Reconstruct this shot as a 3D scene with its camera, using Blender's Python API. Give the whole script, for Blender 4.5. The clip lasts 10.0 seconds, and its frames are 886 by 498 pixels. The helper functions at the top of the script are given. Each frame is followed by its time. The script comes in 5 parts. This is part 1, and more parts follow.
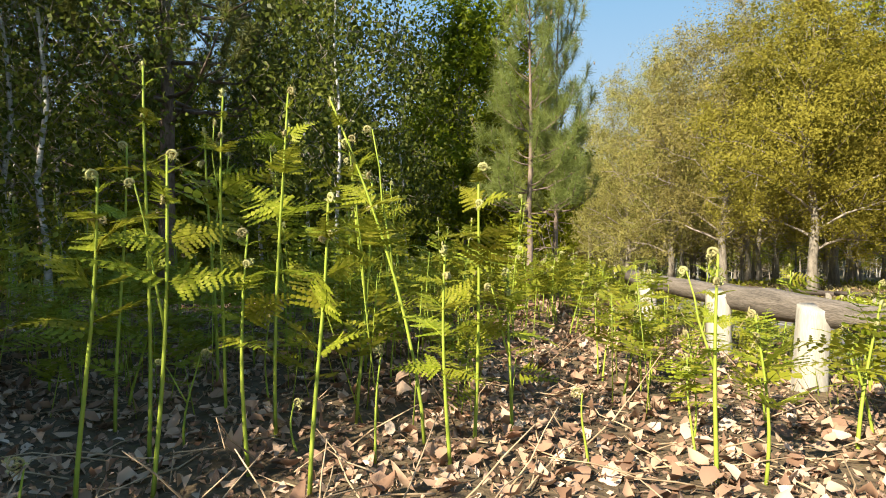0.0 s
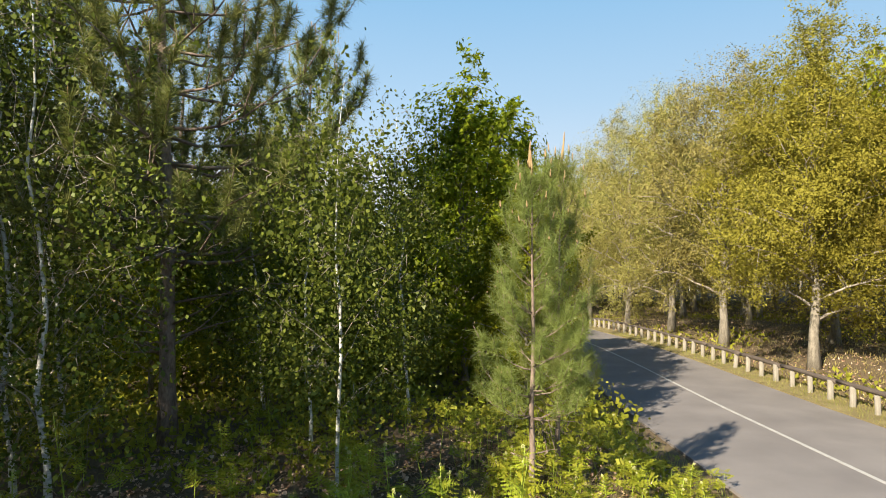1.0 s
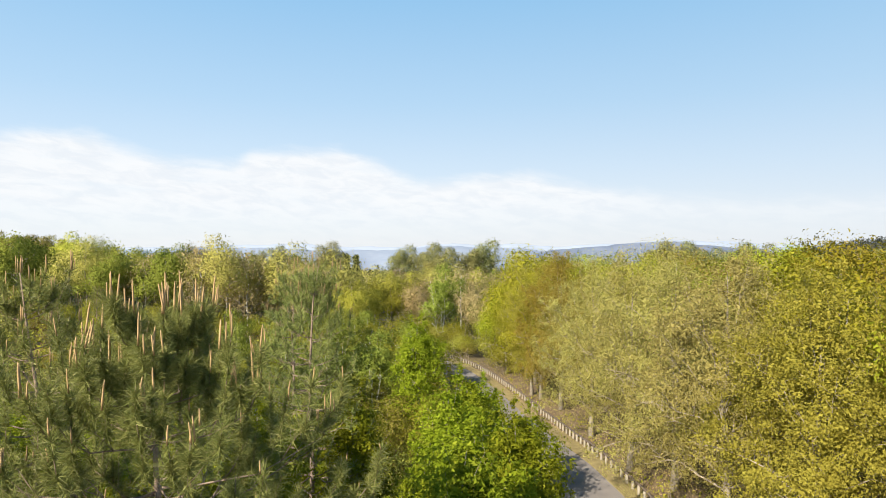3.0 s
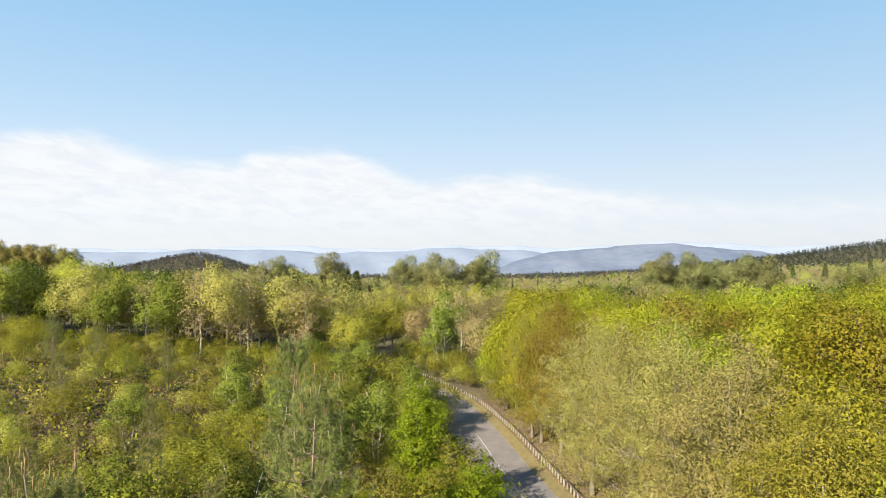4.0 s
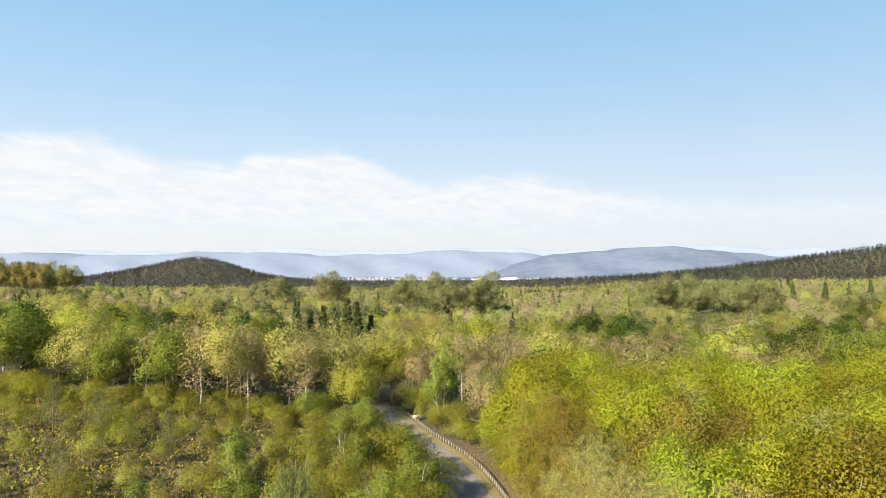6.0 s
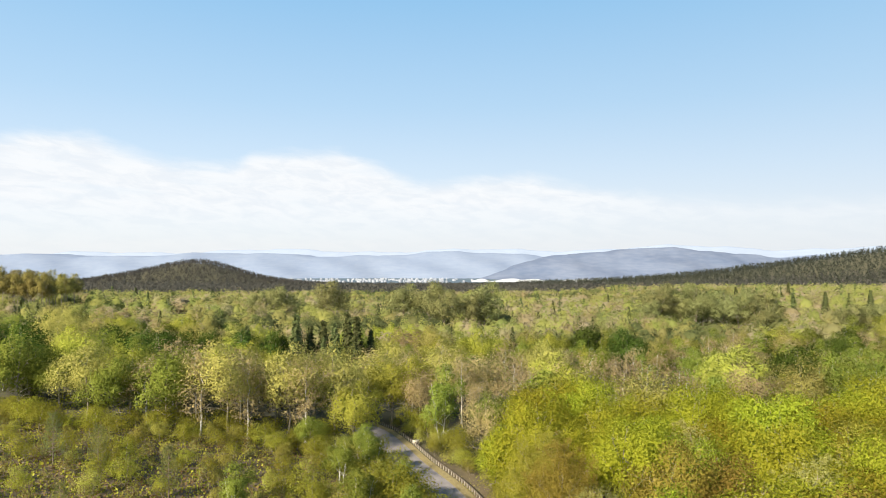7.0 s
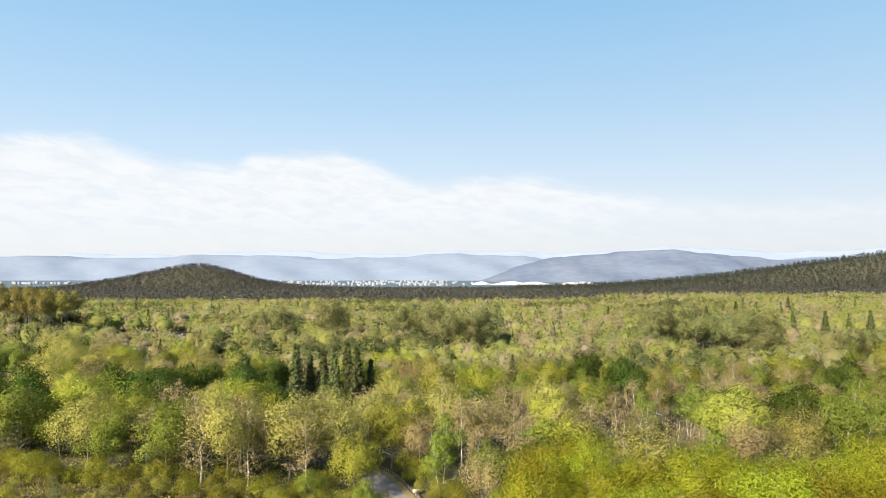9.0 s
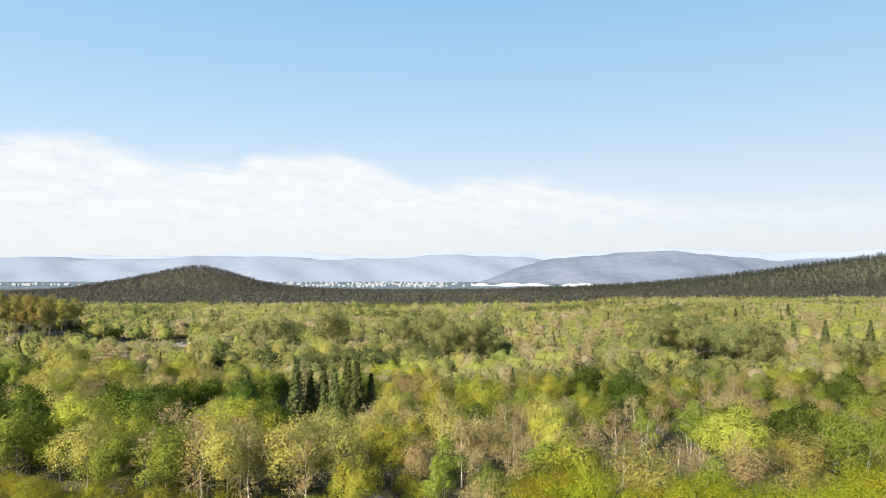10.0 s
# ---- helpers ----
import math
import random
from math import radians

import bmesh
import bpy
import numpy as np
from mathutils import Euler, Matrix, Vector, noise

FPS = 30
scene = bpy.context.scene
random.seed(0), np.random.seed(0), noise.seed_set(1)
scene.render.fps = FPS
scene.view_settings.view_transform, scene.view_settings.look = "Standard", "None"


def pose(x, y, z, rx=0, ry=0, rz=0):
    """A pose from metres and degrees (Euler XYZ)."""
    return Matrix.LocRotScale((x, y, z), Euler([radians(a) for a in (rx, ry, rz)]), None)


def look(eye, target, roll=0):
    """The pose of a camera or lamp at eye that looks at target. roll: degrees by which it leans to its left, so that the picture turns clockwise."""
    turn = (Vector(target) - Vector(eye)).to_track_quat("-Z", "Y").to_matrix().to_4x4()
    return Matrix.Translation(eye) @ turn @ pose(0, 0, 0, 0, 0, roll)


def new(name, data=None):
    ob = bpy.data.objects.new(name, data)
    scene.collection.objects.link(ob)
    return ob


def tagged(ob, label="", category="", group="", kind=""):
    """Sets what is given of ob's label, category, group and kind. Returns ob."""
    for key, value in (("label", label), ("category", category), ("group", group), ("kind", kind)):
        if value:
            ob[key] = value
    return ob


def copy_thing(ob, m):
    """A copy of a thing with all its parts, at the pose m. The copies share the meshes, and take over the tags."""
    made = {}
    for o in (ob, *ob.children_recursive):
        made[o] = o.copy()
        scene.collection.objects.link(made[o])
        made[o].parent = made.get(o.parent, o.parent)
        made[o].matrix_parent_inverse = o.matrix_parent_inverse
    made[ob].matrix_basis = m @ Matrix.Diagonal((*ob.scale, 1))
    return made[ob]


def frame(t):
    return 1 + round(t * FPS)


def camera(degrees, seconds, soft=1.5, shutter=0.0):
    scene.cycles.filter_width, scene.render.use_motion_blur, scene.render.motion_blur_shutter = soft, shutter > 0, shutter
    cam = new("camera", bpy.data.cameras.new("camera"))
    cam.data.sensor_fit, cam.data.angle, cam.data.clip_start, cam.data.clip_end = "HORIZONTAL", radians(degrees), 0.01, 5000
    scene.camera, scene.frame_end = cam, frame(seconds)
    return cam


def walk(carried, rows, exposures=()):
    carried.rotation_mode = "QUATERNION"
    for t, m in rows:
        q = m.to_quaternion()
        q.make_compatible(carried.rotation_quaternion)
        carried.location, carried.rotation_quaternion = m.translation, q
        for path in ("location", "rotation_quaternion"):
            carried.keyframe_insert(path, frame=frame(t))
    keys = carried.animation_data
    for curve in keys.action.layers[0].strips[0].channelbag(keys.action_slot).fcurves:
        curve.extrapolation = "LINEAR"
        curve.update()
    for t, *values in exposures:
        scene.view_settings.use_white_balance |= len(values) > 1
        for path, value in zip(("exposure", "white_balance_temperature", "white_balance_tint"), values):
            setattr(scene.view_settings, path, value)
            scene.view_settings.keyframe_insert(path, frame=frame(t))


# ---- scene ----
cam = camera(72.0, 10.0, soft=1.0)
PATH = [
    (0, pose(0.000, -0.030, 0.89, 89.23, 0, 0)),
    (0.5, pose(-0.026, 0.017, 1.577, 89.25, 0, 0)),
    (1, pose(-0.024, 0.050, 3.579, 89.27, 0, 0)),
    (1.5, pose(-0.037, 0.100, 5.99, 89.29, 0, 0)),
    (2, pose(-0.050, 0.150, 8.44, 89.31, 0, 0)),
    (2.5, pose(-0.090, 0.255, 10.89, 89.33, 0, 0)),
    (3, pose(-0.130, 0.360, 13.34, 89.35, 0, 0)),
    (3.2, pose(-0.149, 0.367, 14.32, 89.37, 0, 0)),
    (4.3, pose(-0.251, 0.403, 19.7, 89.48, 0, 0)),
    (4.5, pose(-0.270, 0.410, 20.65, 89.50, 0, 0)),
    (5, pose(-0.271, 0.409, 23.03, 89.52, 0, 0)),
    (5.5, pose(-0.272, 0.408, 25.45, 89.54, 0, 0)),
    (7, pose(-0.275, 0.405, 32.72, 89.59, 0, 0)),
    (7.5, pose(-0.275, 0.405, 35.12, 89.61, 0, 0)),
    (8, pose(-0.276, 0.404, 37.53, 89.63, 0, 0)),
    (8.5, pose(-0.277, 0.403, 39.93, 89.65, 0, 0)),
    (9, pose(-0.278, 0.402, 42.35, 89.66, 0, 0)),
    (9.5, pose(-0.279, 0.401, 44.72, 89.68, 0, 0)),
    (10.0, pose(-0.280, 0.400, 46.95, 89.70, 0, 0)),
]
walk(cam, PATH)

# ---- light ----
SUN_AZ, SUN_EL = 219.0, 33.0          # the sun stands behind the camera, to its left
world = bpy.data.worlds.new("sky")
scene.world = world
world.use_nodes = True
wn, wl = world.node_tree.nodes, world.node_tree.links
wn.clear()


def wnode(kind, **values):
    n = wn.new(kind)
    for k, v in values.items():
        if k == "operation":
            n.operation = v
        elif k == "sky_type":
            n.sky_type = v
    return n


def wmath(op, a, b=None, c=None):
    n = wn.new("ShaderNodeMath")
    n.operation = op
    for slot, v in enumerate((a, b, c)):
        if v is None:
            continue
        if isinstance(v, (int, float)):
            n.inputs[slot].default_value = v
        else:
            wl.new(v, n.inputs[slot])
    return n.outputs[0]


sky = wnode("ShaderNodeTexSky", sky_type="NISHITA")
sky.sun_disc = False
sky.sun_elevation, sky.sun_rotation = radians(SUN_EL), radians(360 - SUN_AZ)
sky.air_density, sky.dust_density, sky.ozone_density = 1.0, 0.0, 0.8
coord = wn.new("ShaderNodeTexCoord")
sep = wn.new("ShaderNodeSeparateXYZ")
wl.new(coord.outputs["Generated"], sep.inputs[0])
high = sep.outputs["Z"]
bearing = wmath("ARCTAN2", sep.outputs["X"], sep.outputs["Y"])


def wramp(value, stops):
    r = wn.new("ShaderNodeValToRGB")
    while len(r.color_ramp.elements) < len(stops):
        r.color_ramp.elements.new(0.5)
    for e, (p, c) in zip(r.color_ramp.elements, stops):
        e.position, e.color = p, (*c, 1)
    wl.new(value, r.inputs[0])
    return r.outputs[0]


def wnoise(x, y, scale, detail, rough):
    at = wn.new("ShaderNodeCombineXYZ")
    wl.new(x, at.inputs[0])
    wl.new(y, at.inputs[1])
    n = wn.new("ShaderNodeTexNoise")
    n.inputs["Scale"].default_value, n.inputs["Detail"].default_value, n.inputs["Roughness"].default_value = scale, detail, rough
    n.inputs["Distortion"].default_value = 0.4
    wl.new(at.outputs[0], n.inputs["Vector"])
    return n.outputs["Fac"]


def wstep(value, a, b, lo=0.0, hi=1.0):
    m = wn.new("ShaderNodeMapRange")
    m.interpolation_type = "SMOOTHSTEP"
    for slot, v in zip(("From Min", "From Max", "To Min", "To Max"), (a, b, lo, hi)):
        m.inputs[slot].default_value = v
    wl.new(value, m.inputs["Value"])
    return m.outputs[0]


# thin spring haze: milky at the horizon, clear blue overhead
air = wramp(high, [(0.0, (3.85, 4.2, 4.65)), (0.05, (3.95, 4.35, 4.85)), (0.12, (3.35, 4.1, 4.9)), (0.22, (2.5, 3.65, 4.8)), (0.38, (1.58, 3.05, 4.6)), (0.7, (0.9, 2.0, 3.6)), (1.0, (0.7, 1.6, 3.1))])
hazy = wn.new("ShaderNodeMixRGB")
hazy.inputs["Fac"].default_value = 0.93
wl.new(sky.outputs[0], hazy.inputs["Color1"])
wl.new(air, hazy.inputs["Color2"])
# one long bank of cloud, higher in the north-west, with a puff in its middle and a wispy edge
BANK = ((0.051, 0.1490), (0.078, 0.1581), (0.130, 0.1583), (0.153, 0.1436), (0.199, 0.1283), (0.268, 0.1255), (0.283, 0.1435), (0.329, 0.1504), (0.379, 0.1535), (0.431, 0.1281), (0.471, 0.1013), (0.511, 0.1051), (0.550, 0.1157), (0.603, 0.1157), (0.647, 0.0975), (0.703, 0.0833), (0.819, 0.0717), (0.949, 0.0643))
crest = wramp(wmath("DIVIDE", wmath("ADD", bearing, 0.7), 1.4), [(p, (z * 4, z * 4, z * 4)) for p, z in BANK])
slant = wmath("ADD", high, wmath("MULTIPLY", bearing, 0.09))
wisp = wnoise(wmath("MULTIPLY", bearing, 2.6), wmath("MULTIPLY", slant, 17.0), 2.0, 8, 0.60)
fine = wnoise(wmath("MULTIPLY", bearing, 9.0), wmath("MULTIPLY", slant, 30.0), 2.0, 7, 0.62)
under = wmath("SUBTRACT", wmath("MULTIPLY", crest, 0.25), high)
under = wmath("ADD", under, wmath("MULTIPLY", wmath("SUBTRACT", wisp, 0.5), 0.022))
under = wmath("ADD", under, wmath("MULTIPLY", wmath("SUBTRACT", fine, 0.5), 0.014))
thick = wmath("MULTIPLY", wstep(under, -0.008, 0.024), wstep(wisp, 0.28, 0.56, 0.72, 1.0))
thick = wmath("MULTIPLY", thick, wstep(bearing, 0.12, 0.42, 0.96, 0.60))
thick = wmath("MULTIPLY", thick, wstep(high, 0.0, 0.075, 0.25, 1.0))
white = wn.new("ShaderNodeMixRGB")
white.inputs["Color1"].default_value, white.inputs["Color2"].default_value = (4.6, 4.82, 5.08, 1), (5.1, 5.2, 5.3, 1)
wl.new(wstep(fine, 0.36, 0.60), white.inputs["Fac"])
cloud = wn.new("ShaderNodeMixRGB")
wl.new(thick, cloud.inputs["Fac"])
wl.new(hazy.outputs[0], cloud.inputs["Color1"])
wl.new(white.outputs[0], cloud.inputs["Color2"])
back = wn.new("ShaderNodeBackground")
back.inputs["Strength"].default_value = 0.0735
wl.new(cloud.outputs[0], back.inputs["Color"])
wout = wn.new("ShaderNodeOutputWorld")
wl.new(back.outputs[0], wout.inputs["Surface"])

sun = new("sun", bpy.data.lights.new("sun", "SUN"))
sun.data.energy, sun.data.angle, sun.data.color = 5.0, radians(0.55), (1.0, 0.885, 0.69)
az, el = radians(SUN_AZ), radians(SUN_EL)
to_sun = Vector((math.sin(az) * math.cos(el), math.cos(az) * math.cos(el), math.sin(el)))
sun.matrix_world = look(to_sun * 100, (0, 0, 0))
scene.view_settings.exposure = 1.36


# ---- materials ----
def material(name):
    m = bpy.data.materials.new(name)
    m.use_nodes = True
    m.node_tree.nodes.clear()
    return m, m.node_tree.nodes, m.node_tree.links


def ramp_node(n, stops):
    r = n.new("ShaderNodeValToRGB")
    while len(r.color_ramp.elements) < len(stops):
        r.color_ramp.elements.new(0.5)
    for e, (p, c) in zip(r.color_ramp.elements, stops):
        e.position, e.color = p, (*c, 1)
    return r


def leaf_mat(name, stops, trans=0.35, rough=0.5, vary=0.25, hue=0.02, by="", soft=True):
    """Leaves: colour differs leaf by leaf and plant by plant; light shines through."""
    m, n, l = material(name)
    geo = n.new("ShaderNodeNewGeometry")
    r = ramp_node(n, stops)
    pick = geo.outputs["Random Per Island"]
    if by:
        at = n.new("ShaderNodeAttribute")
        at.attribute_name = by
        mess = n.new("ShaderNodeMath")
        mess.operation = "MULTIPLY_ADD"
        mess.inputs[1].default_value = 0.03
        l.new(pick, mess.inputs[0])
        l.new(at.outputs["Fac"], mess.inputs[2])
        pick = mess.outputs[0]
    l.new(pick, r.inputs[0])
    info = n.new("ShaderNodeObjectInfo")
    hsv = n.new("ShaderNodeHueSaturation")
    for slot, lo, hi in (("Value", 1 - vary, 1 + vary), ("Hue", 0.5 - hue, 0.5 + hue)):
        mr = n.new("ShaderNodeMapRange")
        mr.inputs["To Min"].default_value, mr.inputs["To Max"].default_value = lo, hi
        l.new(info.outputs["Random"], mr.inputs["Value"])
        l.new(mr.outputs[0], hsv.inputs[slot])
    l.new(r.outputs[0], hsv.inputs["Color"])
    p = n.new("ShaderNodeBsdfPrincipled")
    p.inputs["Roughness"].default_value = rough
    p.inputs["Specular IOR Level"].default_value = 0.0 if soft else 0.15
    l.new(hsv.outputs[0], p.inputs["Base Color"])
    t = n.new("ShaderNodeBsdfTranslucent")
    l.new(hsv.outputs[0], t.inputs["Color"])
    mix = n.new("ShaderNodeMixShader")
    mix.inputs[0].default_value = trans
    l.new(p.outputs[0], mix.inputs[1])
    l.new(t.outputs[0], mix.inputs[2])
    last = mix.outputs[0]
    out = n.new("ShaderNodeOutputMaterial")
    l.new(last, out.inputs[0])
    return m


def rough_mat(name, c1, c2, scale=6.0, fine=40.0, stretch=(1, 1, 1), rough=0.85, bump=0.3, spots=None, dist=0.02, beyond=None, woods=None):
    """A matt natural surface: stains at one scale, grain at another, and fine relief."""
    m, n, l = material(name)
    tc = n.new("ShaderNodeTexCoord")
    mp = n.new("ShaderNodeMapping")
    mp.inputs["Scale"].default_value = stretch
    l.new(tc.outputs["Object"], mp.inputs[0])
    a = n.new("ShaderNodeTexNoise")
    a.inputs["Scale"].default_value, a.inputs["Detail"].default_value = scale, 5
    b = n.new("ShaderNodeTexNoise")
    b.inputs["Scale"].default_value, b.inputs["Detail"].default_value = fine, 4
    l.new(mp.outputs[0], a.inputs["Vector"])
    l.new(mp.outputs[0], b.inputs["Vector"])
    add = n.new("ShaderNodeMath")
    add.operation = "MULTIPLY_ADD"
    add.inputs[1].default_value = 0.5
    l.new(b.outputs["Fac"], add.inputs[0])
    half = n.new("ShaderNodeMath")
    half.operation = "MULTIPLY"
    half.inputs[1].default_value = 0.5
    l.new(a.outputs["Fac"], half.inputs[0])
    l.new(half.outputs[0], add.inputs[2])
    r = ramp_node(n, [(0.32, c1), (0.68, c2)] if spots is None else [(0.30, c1), (0.58, c2), (0.72, spots)])
    l.new(add.outputs[0], r.inputs[0])
    p = n.new("ShaderNodeBsdfPrincipled")
    p.inputs["Roughness"].default_value = rough
    p.inputs["Specular IOR Level"].default_value = 0.2
    colour = r.outputs[0]
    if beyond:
        # north of the woods the valley is farmland, blued to stand for haze
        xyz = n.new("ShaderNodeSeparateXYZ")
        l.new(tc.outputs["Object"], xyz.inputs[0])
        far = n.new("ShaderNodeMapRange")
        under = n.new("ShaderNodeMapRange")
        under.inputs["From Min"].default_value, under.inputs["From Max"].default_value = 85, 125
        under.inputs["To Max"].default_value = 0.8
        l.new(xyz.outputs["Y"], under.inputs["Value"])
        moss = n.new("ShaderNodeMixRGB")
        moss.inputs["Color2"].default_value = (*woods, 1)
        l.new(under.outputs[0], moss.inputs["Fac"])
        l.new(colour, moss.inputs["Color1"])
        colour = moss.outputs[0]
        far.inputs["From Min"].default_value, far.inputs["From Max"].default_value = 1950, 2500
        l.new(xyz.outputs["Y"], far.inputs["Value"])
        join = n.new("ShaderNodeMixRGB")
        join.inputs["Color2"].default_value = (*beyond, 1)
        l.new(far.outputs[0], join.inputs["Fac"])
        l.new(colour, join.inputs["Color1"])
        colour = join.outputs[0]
    l.new(colour, p.inputs["Base Color"])
    bp = n.new("ShaderNodeBump")
    bp.inputs["Strength"].default_value, bp.inputs["Distance"].default_value = bump, dist
    l.new(add.outputs[0], bp.inputs["Height"])
    l.new(bp.outputs[0], p.inputs["Normal"])
    out = n.new("ShaderNodeOutputMaterial")
    l.new(p.outputs[0], out.inputs[0])
    return m


# beyond: the far valley's colour with the blue of haze in it
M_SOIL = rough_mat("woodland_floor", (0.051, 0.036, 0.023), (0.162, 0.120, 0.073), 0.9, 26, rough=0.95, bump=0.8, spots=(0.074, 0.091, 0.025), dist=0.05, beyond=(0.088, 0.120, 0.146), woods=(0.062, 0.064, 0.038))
M_ROAD = rough_mat("asphalt", (0.145, 0.132, 0.130), (0.235, 0.215, 0.208), 0.7, 160, rough=0.9, bump=0.25)
M_PAINT = rough_mat("worn_road_paint", (0.30, 0.29, 0.28), (0.45, 0.44, 0.42), 5, 60, rough=0.8, bump=0.1)
M_VERGE = rough_mat("dry_verge", (0.136, 0.107, 0.048), (0.289, 0.238, 0.114), 2.0, 30, rough=0.95, bump=0.8, dist=0.04)
M_POST = rough_mat("bleached_post_wood", (0.28, 0.26, 0.22), (0.52, 0.49, 0.43), 3, 30, (6, 6, 0.8), 0.85, 0.5, dist=0.006)
M_RAIL = rough_mat("weathered_grey_log", (0.065, 0.055, 0.045), (0.30, 0.255, 0.21), 3, 26, (9, 0.8, 9), 0.9, 1.0, dist=0.01)
M_DARKRAIL = rough_mat("dark_rail_wood", (0.05, 0.04, 0.035), (0.15, 0.12, 0.10), 3, 26, (9, 0.8, 9), 0.9, 0.6, dist=0.01)
M_OAKBARK = rough_mat("oak_bark", (0.10, 0.085, 0.065), (0.36, 0.32, 0.26), 4, 22, (2.5, 2.5, 0.6), 0.95, 0.8, dist=0.03)
M_PINEBARK = rough_mat("pine_bark", (0.09, 0.065, 0.05), (0.34, 0.26, 0.21), 5, 18, (2, 2, 0.7), 0.95, 0.9, dist=0.03)
M_BIRCHBARK = rough_mat("birch_bark", (0.20, 0.19, 0.17), (0.75, 0.73, 0.68), 5, 14, (1, 1, 3.0), 0.8, 0.3, dist=0.008)
M_TWIG = rough_mat("twig_bark", (0.17, 0.14, 0.11), (0.42, 0.37, 0.31), 3, 20, rough=0.9, bump=0.2)
M_STEM = rough_mat("bracken_stem", (0.22, 0.30, 0.035), (0.36, 0.42, 0.06), 3, 40, (1, 1, 0.3), 0.5, 0.1, dist=0.002)
M_DRYSTALK = rough_mat("dead_bracken_stalk", (0.26, 0.17, 0.09), (0.55, 0.42, 0.28), 6, 30, rough=0.8, bump=0.2, dist=0.003)
M_CANDLE = rough_mat("pine_candle", (0.25, 0.16, 0.075), (0.43, 0.305, 0.16), 9, 40, rough=0.7, bump=0.2, dist=0.004)
M_STONE = rough_mat("pale_stone", (0.40, 0.38, 0.34), (0.68, 0.66, 0.60), 3, 22, rough=0.9, bump=0.3)
M_LITTER = leaf_mat("fallen_leaves", [(0.0, (0.19, 0.11, 0.07)), (0.4, (0.38, 0.24, 0.16)), (0.8, (0.55, 0.38, 0.265)), (1.0, (0.66, 0.50, 0.38))], 0.10, 0.75, 0.0, 0.0, soft=False)
M_FERN = leaf_mat("bracken_green", [(0.0, (0.198, 0.227, 0.016)), (0.6, (0.297, 0.319, 0.027)), (1.0, (0.396, 0.386, 0.054))], 0.42, 0.45, soft=False)
M_CROZIER = leaf_mat("bracken_fiddlehead", [(0.0, (0.34, 0.36, 0.13)), (1.0, (0.50, 0.44, 0.22))], 0.2, 0.7, 0.15, soft=False)
C_BIRCH = [(0.0, (0.060, 0.082, 0.012)), (0.6, (0.119, 0.156, 0.022)), (1.0, (0.219, 0.254, 0.048))]
C_GREEN = [(0.0, (0.150, 0.185, 0.012)), (0.6, (0.205, 0.242, 0.016)), (1.0, (0.290, 0.318, 0.030))]
C_SCRUB = [(0.0, (0.189, 0.196, 0.023)), (0.6, (0.269, 0.265, 0.036)), (1.0, (0.343, 0.345, 0.058))]
C_SCRUBYELLOW = [(0.0, (0.215, 0.205, 0.040)), (0.6, (0.28, 0.27, 0.055)), (1.0, (0.35, 0.33, 0.085))]
C_OAK = [(0.0, (0.225, 0.190, 0.032)), (0.5, (0.285, 0.240, 0.042)), (1.0, (0.36, 0.305, 0.062))]
C_YELLOW = [(0.0, (0.266, 0.275, 0.021)), (0.6, (0.323, 0.328, 0.028)), (1.0, (0.389, 0.385, 0.049))]
C_PALE = [(0.0, (0.304, 0.322, 0.051)), (0.6, (0.359, 0.368, 0.069)), (1.0, (0.414, 0.423, 0.101))]
C_RUST = [(0.0, (0.294, 0.226, 0.105)), (0.6, (0.357, 0.284, 0.137)), (1.0, (0.430, 0.357, 0.179))]
C_BUD = [(0.0, (0.270, 0.252, 0.074)), (0.5, (0.330, 0.311, 0.092)), (1.0, (0.399, 0.382, 0.121))]
C_DARK = [(0.0, (0.040, 0.070, 0.010)), (0.7, (0.065, 0.105, 0.016)), (1.0, (0.100, 0.145, 0.026))]
C_MIDOAK = [(0.0, (0.270, 0.251, 0.067)), (0.5, (0.329, 0.305, 0.084)), (1.0, (0.405, 0.373, 0.113))]
C_MIDYELLOW = [(0.0, (0.271, 0.285, 0.040)), (0.5, (0.328, 0.332, 0.051)), (1.0, (0.399, 0.394, 0.074))]
C_MIDGREEN = [(0.0, (0.150, 0.185, 0.030)), (0.6, (0.200, 0.235, 0.042)), (1.0, (0.260, 0.295, 0.062))]
C_MIDDARK = [(0.0, (0.040, 0.066, 0.012)), (0.6, (0.062, 0.096, 0.018)), (1.0, (0.095, 0.135, 0.028))]
M_BIRCHLEAF = leaf_mat("birch_leaves", C_BIRCH, 0.42, 0.40, soft=False)
M_ALDERLEAF = leaf_mat("alder_leaves", C_GREEN, 0.48, 0.45)
M_ROADOAK = leaf_mat("roadside_oak_leaves", C_OAK, 0.45, 0.5, 0.12)
M_BUDOAK = leaf_mat("budding_oak_leaves", C_BUD, 0.32, 0.5, 0.12)
M_GROVEOAK = leaf_mat("grove_oak_leaves", C_OAK, 0.42, 0.5, 0.25, 0.03)
M_GROVEYELLOW = leaf_mat("grove_yellow_leaves", C_YELLOW, 0.42, 0.5, 0.25, 0.03)
M_GREENLEAF = leaf_mat("fresh_green_leaves", C_MIDGREEN, 0.42, 0.55, 0.25, 0.012)
M_OAKLEAF = leaf_mat("young_oak_leaves", C_MIDOAK, 0.42, 0.55, 0.2, 0.012)
M_YELLOWLEAF = leaf_mat("yellow_green_leaves", C_MIDYELLOW, 0.42, 0.55, 0.15, 0.012)
M_PALELEAF = leaf_mat("pale_green_leaves", C_PALE, 0.26, 0.55, 0.06, 0.01)
M_RUSTLEAF = leaf_mat("rusty_buds", C_RUST, 0.42, 0.6, 0.2, 0.01)
